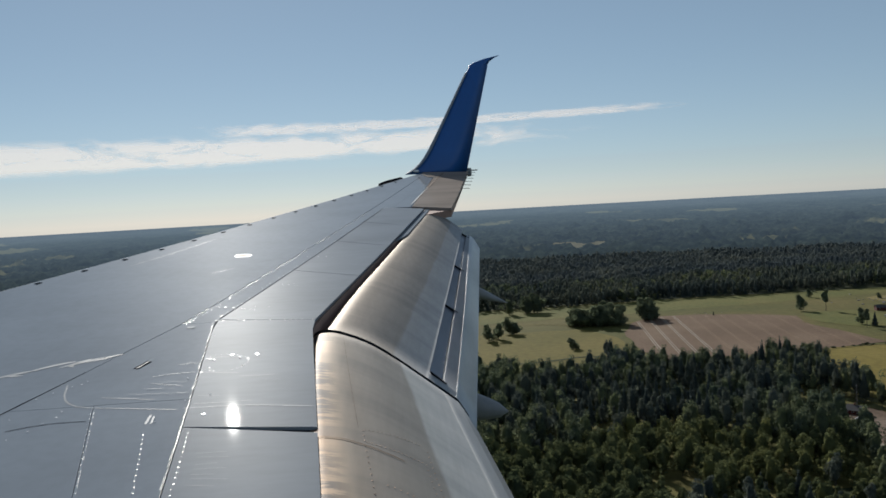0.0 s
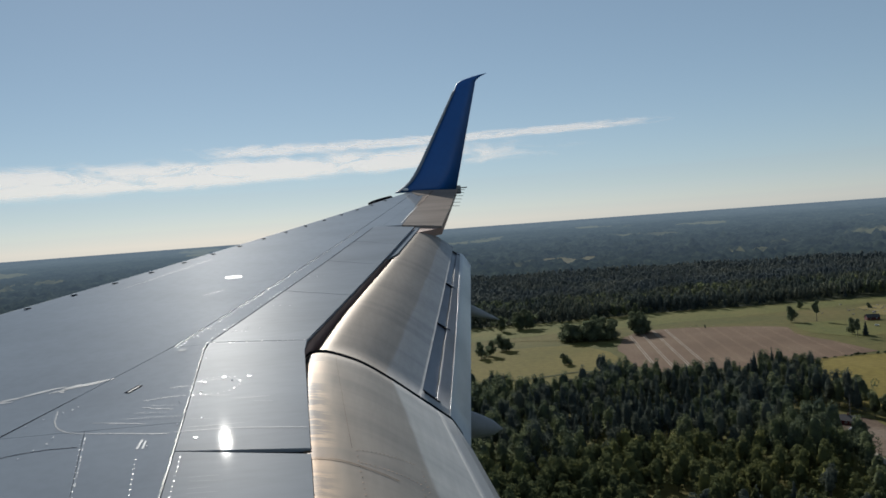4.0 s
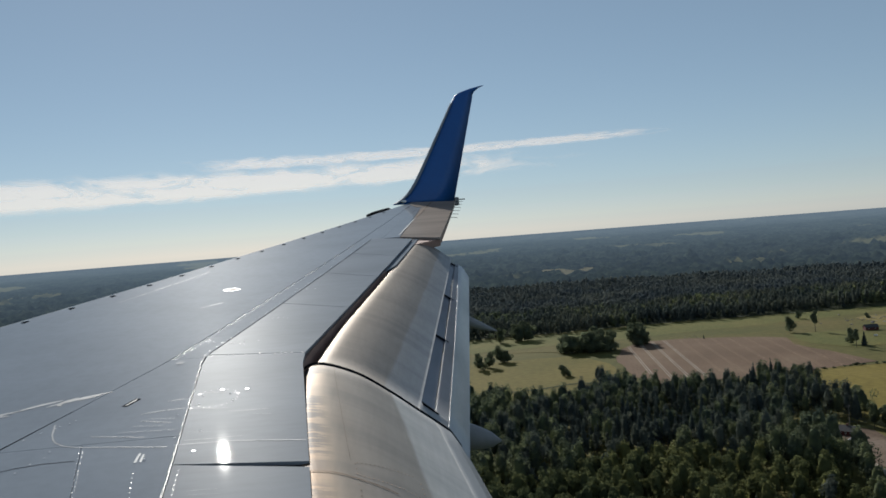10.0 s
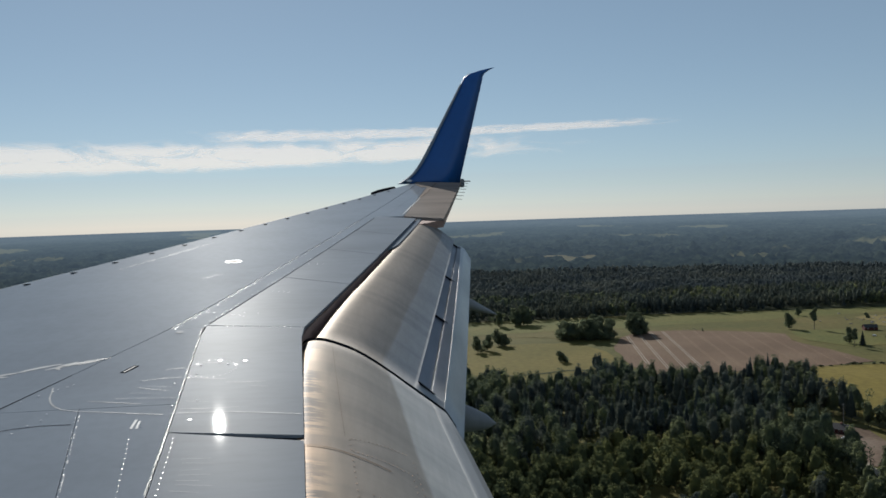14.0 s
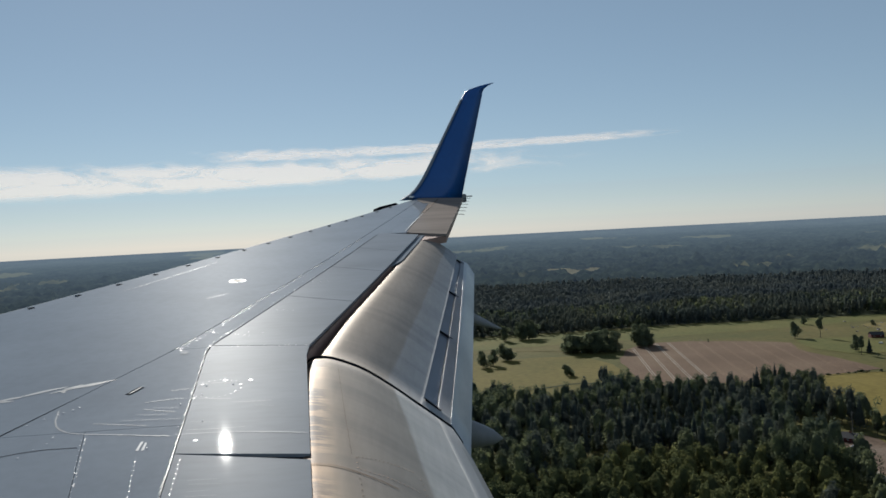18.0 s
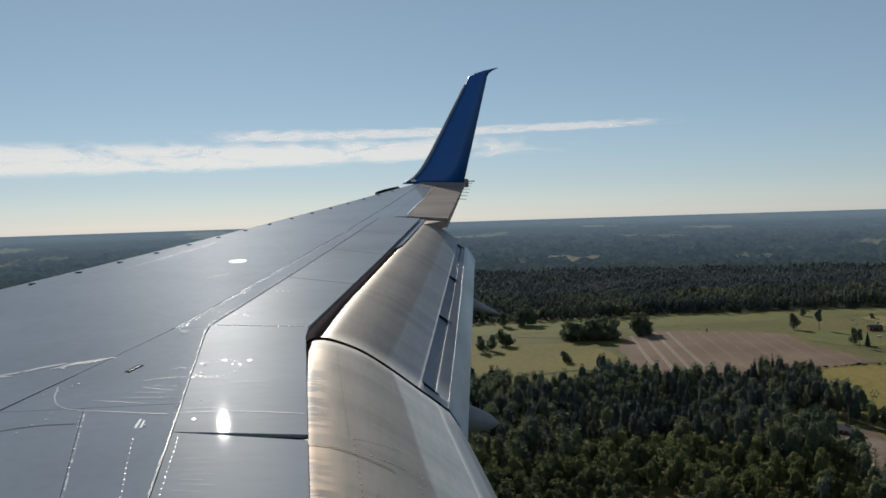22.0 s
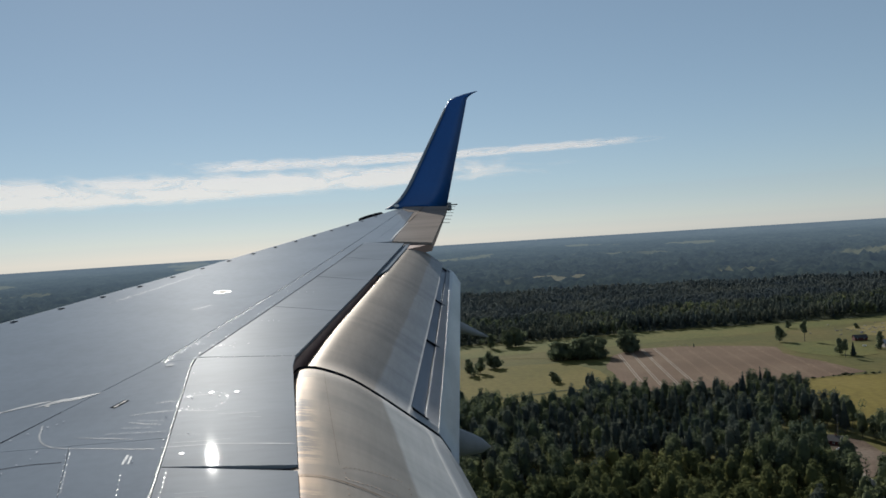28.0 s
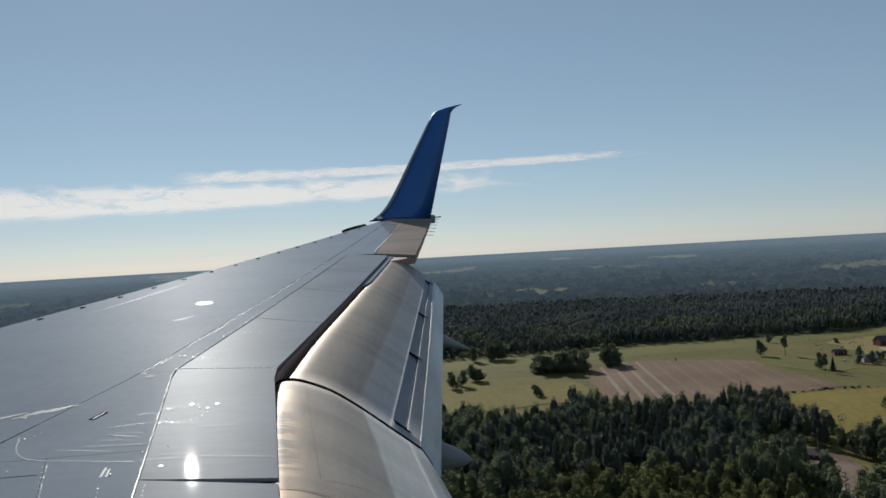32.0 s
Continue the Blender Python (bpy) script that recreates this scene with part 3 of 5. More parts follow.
patch("pasture", [(1070, 120), (1212, 120), (1205, -310), (1178, -520), (1170, -640), (1225, -850), (1140, -860), (1120, -640), (1095, -430), (1085, -230)], PASTURE, 0.30, "green pasture along the edge of the wood", "pasture", seed=1)
PLOUGHED = [(757, -138), (828, -142), (936, -162), (1003, -195), (1042, -225), (1030, -285), (998, -345), (959, -379), (909, -361), (879, -361), (825, -365), (757, -362), (741, -275), (747, -205)]
patch("ploughed_field", PLOUGHED, BROWN, 0.45, "bare brown ploughed field with pale tramlines", "field", 2.0, 2)
patch("pasture", [(845, -398), (885, -380), (925, -376), (985, -398), (975, -455), (905, -470), (850, -440)], PASTURE, 0.45, "small green paddock beside the farmhouse", "pasture", 3.0, 3)
patch("dry_pasture", [(930, -500), (835, -492), (765, -500), (748, -560), (755, -640), (800, -700), (900, -690), (960, -720), (1080, -720), (1105, -640), (1075, -540), (1000, -520)], DRY, 0.45, "dry stony grazing land round the farm", "pasture", 6.0, 4)
patch("farmyard", [(955, -548), (985, -552), (1002, -600), (1012, -650), (990, -655), (972, -610), (950, -570)], GRAVEL, 0.60, "pale gravel farmyard between the barns", "yard", 2.0, 6)
patch("clearing", [(440, -160), (470, -196), (520, -206), (545, -196), (520, -168), (480, -152)], CLEAR, 0.45, "earth yard in a gap of the wood", "yard", 3.0, 7)
patch("felled_area", [(620, 600), (760, 560), (960, 600), (1000, 760), (930, 900), (760, 920), (640, 860), (560, 720)], CLEAR, 0.3, "brown felled clearing littered with branches", "clearing", 10.0, 8)
patch("far_field", [(820, 420), (1000, 380), (1060, 520), (1000, 640), (860, 600)], MEADOW, 0.3, "yellow-green field within the woods", "field", 6.0, 9)
lane = curve_pts([(752, -100), (743, -192), (736, -269), (744, -313), (742, -362), (716, -420), (686, -470), (672, -560), (664, -680), (640, -860), (600, -1100)])
strip("lane", lane, 1.8, DRY, 0.65, "narrow gravel lane between fields")
strip("farm_track", curve_pts([(690, -470), (800, -478), (862, -470), (890, -488), (950, -545)]), 2.6, DRY, 0.75, "gravel track up to the farm")
strip("farm_track", curve_pts([(486, -166), (448, -160), (418, -152), (370, -128)]), 4.0, GRAVEL, 0.7, "pale gravel track through the wood")
strip("farm_track", curve_pts([(1005, -648), (1040, -720), (1062, -800), (1080, -860), (1085, -980)]), 3.0, GRAVEL, 0.75, "gravel track leaving the farm")
MOWN = soil("mown_meadow", [(0.25, (0.112, 0.100, 0.024)), (0.5, (0.144, 0.119, 0.030)), (0.75, (0.174, 0.137, 0.038))], 0.010, 0.15)
HAY = soil("ripe_hay_meadow", [(0.25, (0.150, 0.118, 0.026)), (0.5, (0.180, 0.140, 0.031)), (0.75, (0.205, 0.158, 0.040))], 0.012, 0.15)
patch("hay_field", [(755, -275), (692, -262), (614, -238), (555, -222), (525, -300), (560, -440), (690, -480), (735, -400)], HAY, 0.38, "ripe golden-green hay meadow beside the wood", "field", 3.0, 14)
patch("mown_field", [(988, 60), (985, -60), (976, -128), (900, -146), (835, -137), (770, -128), (745, -60), (760, 60)], MOWN, 0.30, "mown yellow-green meadow behind the wood", "field", 3.0, 13)
strip("field_margin", curve_pts([(1062, 60), (1052, -20), (1046, -75), (1020, -120), (1000, -168), (1003, -200)]), 3.0, DRY, 0.62, "worn grass path along a field boundary", "path")
strip("field_margin", curve_pts([(790, 60), (786, -31), (797, -81), (770, -120)]), 4.0, FLOOR_M, 0.62, "dark overgrown ditch along a field boundary", "ditch")
# pale tramlines across the ploughed field: four fresh pairs, then fainter ones
def inside(x, y, poly):
    hit = False
    for (x0, y0), (x1, y1) in zip(poly, poly[1:] + poly[:1]):
        if (y0 > y) != (y1 > y) and x < x0 + (y - y0) * (x1 - x0) / (y1 - y0):
            hit = not hit
    return hit


for k in range(13):
    y0 = -146 - (k * 16 if k < 4 else 48 + (k - 3) * 19)
    xs = [x for x in range(740, 1050, 6) if inside(x, y0 - 0.22 * (x - 760), PLOUGHED)]
    if len(xs) < 4:
        continue
    for d in (0, 2.4):
        strip("tramline", [(x, y0 - d - 0.22 * (x - 760)) for x in (xs[0] + 4, (xs[0] + xs[-1]) / 2, xs[-1] - 4)], 0.75 if k < 4 else 0.5, GRAVEL if k < 4 else FAINT, 0.62, "pale wheel track in the ploughed field", "wheel track")

# ---- trees ----
def crown_tris(rng, pos, high, wide, kind, k, size):
    """Leaf clumps of many trees at once: k small triangles a tree. kind 0 spruce, 1 pine, 2 broad-leaved."""
    n = len(pos)
    a = rng.uniform(0, math.tau, (n, k))
    spr = (kind == 0)[:, None]
    pin = (kind == 1)[:, None]
    # spruce: cone with drooping tiers
    u = 1 - np.sqrt(rng.uniform(0.0, 1, (n, k)))
    tier = 0.75 + 0.25 * np.sin(u * 28 + rng.uniform(0, 6, (n, 1)))
    rs, zs = wide[:, None] * (1.02 - u) * tier * rng.uniform(0.75, 1.08, (n, k)), 0.08 + 0.92 * u
    # broad-leaved and pine: several lobes
    lobes = 9
    lz = np.linspace(-0.85, 0.95, lobes)[None] + rng.uniform(-0.12, 0.12, (n, lobes))
    slim = 0.46 * (1.05 - 0.75 * np.clip(lz * 0.5 + 0.5, 0, 1) ** 1.6)
    lx, ly = rng.normal(0, 1, (n, lobes)) * slim, rng.normal(0, 1, (n, lobes)) * slim
    pick = rng.integers(0, lobes, (n, k))
    r_ = np.arange(n)[:, None]
    d = rng.normal(0, 1, (n, k, 3))
    d /= np.linalg.norm(d, axis=-1, keepdims=True)
    d *= rng.uniform(0.30, 0.50, (n, k, 1)) * (1.1 - 0.35 * np.clip(lz[r_, pick] * 0.5 + 0.5, 0, 1))[..., None]
    bx, by, bz = lx[r_, pick] + d[..., 0], ly[r_, pick] + d[..., 1], lz[r_, pick] + d[..., 2]
    base = np.where(pin, 0.42, 0.18)
    mid, half = (1 + base) / 2, (1 - base) / 2
    X = np.where(spr, rs * np.cos(a), bx * wide[:, None] * np.where(pin, 0.8, 1.0))
    Y = np.where(spr, rs * np.sin(a), by * wide[:, None] * np.where(pin, 0.8, 1.0))
    Z = np.where(spr, zs, mid + half * np.clip(bz, -1.2, 1.15) * 0.85) * high[:, None]
    C = np.stack([X, Y, Z], -1) + pos[:, None, :]
    out = np.where(spr[..., None], np.stack([np.cos(a), np.sin(a), 0 * a + 0.55], -1), d / np.linalg.norm(d, axis=-1, keepdims=True) + np.stack([bx, by, bz * 0.8 + 0.3], -1) * 0.6)
    out = out + rng.normal(0, 0.14, (n, k, 3)) + np.array([0, 0, 0.35])
    out /= np.linalg.norm(out, axis=-1, keepdims=True)
    e1 = np.cross(out, rng.normal(0, 1, (n, k, 3)))
    e1 *= size[:, None, None] / np.linalg.norm(e1, axis=-1, keepdims=True)
    e2 = np.cross(out, e1)
    P = np.stack([C + e1, C + e2, C - e1 * 0.6 - e2 * 0.6], -2)
    return P.reshape(-1, 3)


def core_tris(pos, high, wide, kind, sides=6):
    """A dim inner body for each crown, three uneven rings between two points, so that light is held back as by the inner leaves."""
    t = np.arange(sides) * math.tau / sides
    n = len(pos)
    spr, pin = kind == 0, kind == 1
    levels = ((np.where(spr, 0.20, np.where(pin, 0.52, 0.34)), np.where(spr, 0.54, np.where(pin, 0.44, 0.52))),
              (np.where(spr, 0.45, np.where(pin, 0.70, 0.58)), np.where(spr, 0.37, np.where(pin, 0.46, 0.55))),
              (np.where(spr, 0.70, np.where(pin, 0.86, 0.82)), np.where(spr, 0.19, np.where(pin, 0.32, 0.36))))
    V = np.zeros((n, 3 * sides + 2, 3))
    V[:, 0] = pos
    V[:, 0, 2] += np.where(spr, 0.10, np.where(pin, 0.42, 0.20)) * high
    for k, (z, w) in enumerate(levels):
        lump = 1 + 0.16 * np.sin(t[None] * 2 + pos[:, :1] * 1.7 + k * 1.9) + 0.10 * np.sin(t[None] * 3 + pos[:, 1:2] * 2.3 + k)
        ring = slice(1 + k * sides, 1 + (k + 1) * sides)
        V[:, ring, 0] = pos[:, :1] + (w * wide)[:, None] * lump * np.cos(t + 0.4 * k)[None]
        V[:, ring, 1] = pos[:, 1:2] + (w * wide)[:, None] * lump * np.sin(t + 0.4 * k)[None]
        V[:, ring, 2] = (pos[:, 2] + z * high)[:, None]
    V[:, -1] = pos
    V[:, -1, 2] += np.where(spr, 0.90, 0.90) * high
    f = []
    for i in range(sides):
        j = (i + 1) % sides
        f += [(0, 1 + j, 1 + i), (3 * sides + 1, 1 + 2 * sides + i, 1 + 2 * sides + j)]
        for k in (0, 1):
            p, q = 1 + k * sides, 1 + (k + 1) * sides
            f += [(p + i, p + j, q + j), (p + i, q + j, q + i)]
    F = (np.array(f)[None] + (np.arange(n) * (3 * sides + 2))[:, None, None]).reshape(-1, 3)
    return V.reshape(-1, 3), F


def trunk_tris(pos, high, r):
    n = len(pos)
    t = np.arange(4) * math.tau / 4
    ring = np.stack([np.cos(t), np.sin(t)], -1)
    V = np.zeros((n, 8, 3))
    V[:, :4, :2] = pos[:, None, :2] + ring[None] * r[:, None, None]
    V[:, 4:, :2] = pos[:, None, :2] + ring[None] * r[:, None, None] * 0.5
    V[:, :4, 2] = pos[:, 2:3] - 0.3
    V[:, 4:, 2] = (pos[:, 2] + 0.75 * high)[:, None]
    f = []
    for i in range(4):
        j = (i + 1) % 4
        f += [(i, j, 4 + j), (i, 4 + j, 4 + i)]
    F = (np.array(f)[None] + (np.arange(n) * 8)[:, None, None]).reshape(-1, 3)
    return V.reshape(-1, 3), F


def scatter(rng, x0, x1, y0, y1, spacing, keep):
    """Points over a rectangle, one to a jittered cell, where keep(x, y) holds."""
    X, Y = np.meshgrid(np.arange(x0, x1, spacing), np.arange(y0, y1, spacing), indexing="ij")
    X = X.ravel() + rng.uniform(-0.48, 0.48, X.size) * spacing
    Y = Y.ravel() + rng.uniform(-0.48, 0.48, Y.size) * spacing
    ok = keep(X, Y)
    X, Y = X[ok], Y[ok]
    return np.stack([X, Y, rise(np.hypot(X, Y))], -1)


def wave(X, Y, s, seed):
    return (np.sin(X / s + seed) + np.sin(Y / s * 1.3 + seed * 2.1) + np.sin((X + Y) / s * 0.7 + seed * 0.7)) / 3


def forest(name, label, pos, k, clump, tall, share, seed, trunks=True, broad=1.0, mats=None):
    """A wood: its needle trees, leafy trees and trunks as one stuff object with three parts. share: spruce, pine; the rest broad-leaved."""
    rng = np.random.default_rng(seed)
    n = len(pos)
    stand = wave(pos[:, 0], pos[:, 1], 38, seed)
    roll = np.clip(rng.uniform(0, 1, n) * 0.55 + 0.45 * (stand * 0.7 + 0.5), 0, 1)
    kind = np.where(roll < share[0], 0, np.where(roll < share[0] + share[1], 1, 2))
    high = tall * np.where(kind == 0, rng.uniform(0.65, 1.25, n), rng.uniform(0.55, 1.22, n)) * (1 + 0.16 * stand) * np.where(kind == 0, 1.08, np.where(kind == 1, 1.0, 0.9))
    wide = high * np.where(kind == 0, 0.185, np.where(kind == 1, 0.19, 0.225)) * rng.uniform(0.85, 1.2, n) * broad
    size = clump * rng.uniform(0.85, 1.15, n) * np.where(kind == 2, 1.0, 0.85)
    top = None
    needle, pine, leaf = mats or (SPRUCE, PINE, BROAD)
    for code, nm, mat in ((0, "spruce_crowns", needle), (1, "pine_crowns", pine), (2, "broad_leaved_crowns", leaf)):
        s = kind == code
        if not s.any():
            continue
        P = crown_tris(rng, pos[s], high[s], wide[s], kind[s], k, size[s])
        F = np.arange(len(P)).reshape(-1, 3)
        CV, CF = core_tris(pos[s], high[s], wide[s], kind[s], 6 if trunks else 4)
        V, F = np.concatenate([P, CV]), np.concatenate([F, CF + len(P)])
        if top is None:
            top = tagged(arrays(name, V, F, mat), label, "forest", kind="stuff")
        else:
            arrays(nm, V, F, mat, top)
    if trunks:
        V, F = trunk_tris(pos, high, 0.012 * high)
        arrays("trunks", V, F, BARK, top, "grey-brown tree trunks")
    return top


rng = np.random.default_rng(11)


def polar(X, Y):
    X, Y = 0.957 * X, Y - 55
    return np.hypot(X, Y), np.degrees(np.arctan2(Y, X))


def gap_in_wood(X, Y):
    X, Y = 0.957 * X, Y - 55
    return ((((X - 478) / 72) ** 2 + ((Y + 236) / 30) ** 2) < 1) | ((X > 380) & (X < 480) & (np.abs(Y + 0.50 * X) < 7))


def near_left(X, Y):
    r, a = polar(X, Y)
    edge = np.interp(a, [-28.0, -27.7, -26.4, -25.3, -22.6, -20.4, -14.9, -13.5, -11.2, -9.7, 0, 15], [300, 600, 635, 715, 735, 690, 676, 700, 722, 659, 690, 700]) + 9 * wave(X, Y, 12, 3)
    return (r < edge) & (r > 300) & ((a > -25.2) | (r > 560)) & ~gap_in_wood(X, Y) & (wave(X, Y, 15, 9) > -0.66)


def near_right(X, Y):
    r, a = polar(X, Y)
    return (0.957 * X < 505 - 0.16 * (Y + 165) + 14 * wave(X, Y, 26, 5)) & (r > 300) & (a < -25.6) & ~gap_in_wood(X, Y)


P_near = scatter(rng, 280, 780, -262, 190, 9.0, near_left)
r_near = polar(P_near[:, 0], P_near[:, 1])[0] + 45 * wave(P_near[:, 0], P_near[:, 1], 33, 12)
leafy = r_near < 470
forest("wood", "near dark mixed wood of spruce, pine and birch", P_near[~leafy], 520, 0.66, 24, (0.28, 0.18), 21, True, 1.2)
forest("wood", "near olive-green young leafy wood with few conifers", P_near[leafy], 520, 0.66, 18, (0.08, 0.12), 27, True, 1.45, (SPRUCE, PINE, LEAFY))
forest("wood", "near leafy wood beside the olive meadow", scatter(rng, 300, 560, -440, -100, 9.0, near_right), 470, 0.82, 21, (0.10, 0.10), 22, True, 1.5)


def far_keep(X, Y):
    r, a = np.hypot(X, Y), np.degrees(np.arctan2(Y, X))
    edge = 1200 + 18 * wave(X, Y, 45, 2) + np.where(Y < -640, (-640 - Y) * 0.25, 0)
    return (X > edge) & (r < 2060) & (a > -36) & (a < 0)


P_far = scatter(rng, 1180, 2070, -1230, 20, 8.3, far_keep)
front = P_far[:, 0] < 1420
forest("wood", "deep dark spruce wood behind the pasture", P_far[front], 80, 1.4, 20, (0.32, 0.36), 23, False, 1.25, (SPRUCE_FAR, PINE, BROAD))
forest("wood", "distant spruce wood on rising ground, haze put into its leaf colour", P_far[~front], 44, 1.6, 19, (0.35, 0.35), 24, False, 1.75, (HAZED, HAZED, HAZED))


def ahead_keep(X, Y):
    cut = ((((X - 780) / 230) ** 2 + ((Y - 740) / 180) ** 2) < 1) | ((X > 300) & (X < 690) & (Y > 640) & (Y < 1250))
    fld = (((X - 940) / 130) ** 2 + ((Y - 510) / 140) ** 2) < 1
    return ~cut & ~fld & (np.hypot(X, Y) > 300)


forest("wood", "wide dark conifer forest ahead of the wing", scatter(rng, 280, 1300, 80, 1500, 15, ahead_keep), 26, 2.6, 17, (0.55, 0.2), 25, False)


def young_keep(X, Y):
    return (wave(X, Y, 24, 7) > -0.55) & ~((((X - 780) / 215) ** 2 + ((Y - 740) / 165) ** 2) < 1)


pos = scatter(rng, 310, 690, 650, 1240, 8.0, young_keep)
n = len(pos)
hi = rng.uniform(4, 8.5, n)
P = crown_tris(rng, pos, hi, hi * 0.33, np.full(n, 2), 40, np.full(n, 0.9))
CV, CF = core_tris(pos, hi, hi * 0.33, np.full(n, 2))
tagged(arrays("plantation", np.concatenate([P, CV]), np.concatenate([np.arange(len(P)).reshape(-1, 3), CF + len(P)]), YOUNG), "bright green young birch plantation beside the felled area", "young trees", kind="stuff")
patch("green_field", [(395, -1270), (770, -1260), (790, -1500), (770, -1800), (380, -1800)], PASTURE, 0.3, "dull green field behind the wing", "field", 6.0, 12)
strip("lane", curve_pts([(380, -1330), (500, -1310), (640, -1330), (770, -1300)]), 3.0, GRAVEL, 0.6, "pale gravel lane across the green field")
forest("wood", "broad dark wood beyond the green field", scatter(rng, 800, 1300, -1800, -1260, 14, lambda X, Y: X > 790 + 20 * wave(X, Y, 40, 6)), 26, 2.6, 18, (0.5, 0.25), 26, False)

# ---- small things on the wing ----
def on_wing(x, y, lift=0.006):
    return Vector((x, y, surf(x, y) + lift))


def ribbon(name, pts, width, mat, label="", lift=0.008, taper=False):
    """A thin strip on the wing's skin along (x, y) points."""
    left, right = [], []
    for k, (x, y) in enumerate(pts):
        a, b = Vector(pts[max(0, k - 1)]), Vector(pts[min(len(pts) - 1, k + 1)])
        n = Vector((-(b - a).y, (b - a).x)).normalized() * width / 2 * ((0.15 + 0.85 * math.sin(math.pi * (k + 0.5) / len(pts))) if taper else 1)
        left.append(on_wing(x + n.x, y + n.y, lift))
        right.append(on_wing(x - n.x, y - n.y, lift))
    return part(name, grid_bm([left, right]), mat, wing, label)


def rivets(name, points, r=0.006, mat=None, squash=0.12):
    """A row of small domed rivets at points in the wing's frame, joined as one part."""
    bm = bmesh.new()
    for p in points:
        ring = [bm.verts.new(p + Vector((r * math.cos(a), r * math.sin(a), 0))) for a in [k * math.tau / 6 for k in range(6)]]
        top = bm.verts.new(p + Vector((0, 0, r * squash)))
        for k in range(6):
            bm.faces.new((ring[k], ring[(k + 1) % 6], top))
    return tagged(part(name, bm, mat or SPARK, wing), kind="stuff")


def along(a, b, step, lift=0.001, jitter=0.0, skip=0.0, seed=0):
    rng = random.Random(seed)
    n = max(1, int(math.hypot(b[0] - a[0], b[1] - a[1]) / step))
    return [on_wing(a[0] + (b[0] - a[0]) * k / n + rng.uniform(-jitter, jitter), a[1] + (b[1] - a[1]) * k / n + rng.uniform(-jitter, jitter), lift) for k in range(n + 1) if rng.random() >= skip]


# dark vents along the leading edge
for k in range(17):
    x = 8.35 + 0.462 * k
    y = y_lead(x) - 0.075
    bm = box_bm(-0.027, 0.027, -0.016, 0.016, -0.004, 0.001, 0.001)
    bmesh.ops.rotate(bm, verts=bm.verts[:], matrix=Matrix.Rotation(-0.49, 3, "Z"))
    bmesh.ops.translate(bm, verts=bm.verts[:], vec=on_wing(x, y))
    part("leading_edge_drain", bm, BLACK, wing, "small black drain at the leading edge" if k == 0 else "")
# refuelling cap with a pale ring
for x, y, r, h, mat, nm in ((10.06, -3.38, 0.080, 0.002, RIVET, "overwing_cap"), (10.06, -3.38, 0.052, 0.004, BRONZE, "cap_lid"), (7.46, -3.33, 0.028, 0.003, SPOIL, "drain_cap")):
    bm = bmesh.new()
    ring = [bm.verts.new(on_wing(x + r * math.cos(a), y + r * math.sin(a), h)) for a in [k * math.tau / 28 for k in range(28)]]
    bm.faces.new(ring)
    part(nm, bm, mat, wing, "round pale fuel cap ring set flush in the wing" if nm == "overwing_cap" else "")
# scratches and sealant
ribbon("scratch", [(9.83, -2.38), (10.3, -2.60), (10.8, -2.83), (11.25, -3.03)], 0.008, SCUFF, "bright scratch in the paint", 0.0015, True)
ribbon("scratch", [(9.28, -3.20), (9.36, -3.28), (9.46, -3.37)], 0.010, SCUFF, "", 0.0015, True)
ribbon("step_mark", [(6.6, -3.17), (6.73, -3.22)], 0.035, BLACK, "short dark slotted mark", 0.0015)
ribbon("step_mark", [(6.61, -3.176), (6.72, -3.216)], 0.010, SCUFF, "", 0.0025)
ribbon("scratch", [(5.70, -3.42), (5.82, -3.42)], 0.012, SCUFF, "", 0.0015)
ribbon("scratch", [(5.70, -3.445), (5.80, -3.44)], 0.010, SCUFF, "", 0.0015)
for a, b, c in (((6.57, -2.40), (6.66, -2.50), (6.70, -2.60)), ((6.66, -2.55), (6.78, -2.66), (6.83, -2.78)), ((6.72, -2.72), (6.84, -2.86), (6.92, -3.03)), ((6.66, -2.50), (6.60, -2.47), (6.62, -2.56)), ((6.86, -2.86), (6.76, -2.74), (6.72, -2.80)), ((6.90, -2.99), (6.84, -2.93), (6.80, -2.84))):
    pts = [tuple((1 - t) ** 2 * p + 2 * t * (1 - t) * q + t * t * r for p, q, r in zip(a, b, c)) for t in [k / 10 for k in range(11)]]
    ribbon("sealant_smear", pts, 0.034, SMEAR, "wavy shiny smear of sealant by the seam", 0.0015, True)
rng_s = random.Random(4)


def broken_bead(label, line, x0, x1, width, lift, n):
    """A pale bead along line(x), sun sparkle put into its colour, in short uneven dashes joined as one part."""
    bm = bmesh.new()
    for k in range(n):
        if rng_s.random() < 0.25:
            continue
        a = x0 + (x1 - x0) * (k + rng_s.uniform(0, 0.2)) / n
        b = x0 + (x1 - x0) * (k + rng_s.uniform(0.6, 1.05)) / n
        w = width * rng_s.uniform(0.3, 1.1)
        bm.faces.new([bm.verts.new(on_wing(x, line(x) + d, lift)) for x, d in ((a, 0), (b, 0), (b, w), (a, w))])
    return tagged(part("seam_sealant", bm, RIVET, wing, label), kind="stuff")


broken_bead("pale bead with painted sun sparkle along the spoiler hinge line", lambda x: y_spoil_front(x) + 0.008, 4.4, 7.5, 0.004, 0.0015, 44)
broken_bead("", lambda x: line_c(x) - 0.012, 4.4, 5.97, 0.006, 0.0015, 34)
broken_bead("", lambda x: y_seam(x) - 0.012, 7.56, 12.6, 0.0045, 0.0015, 60)
broken_bead("", lambda x: y_spoil_front(x) + 0.004, 7.58, 12.8, 0.0035, 0.0015, 80)
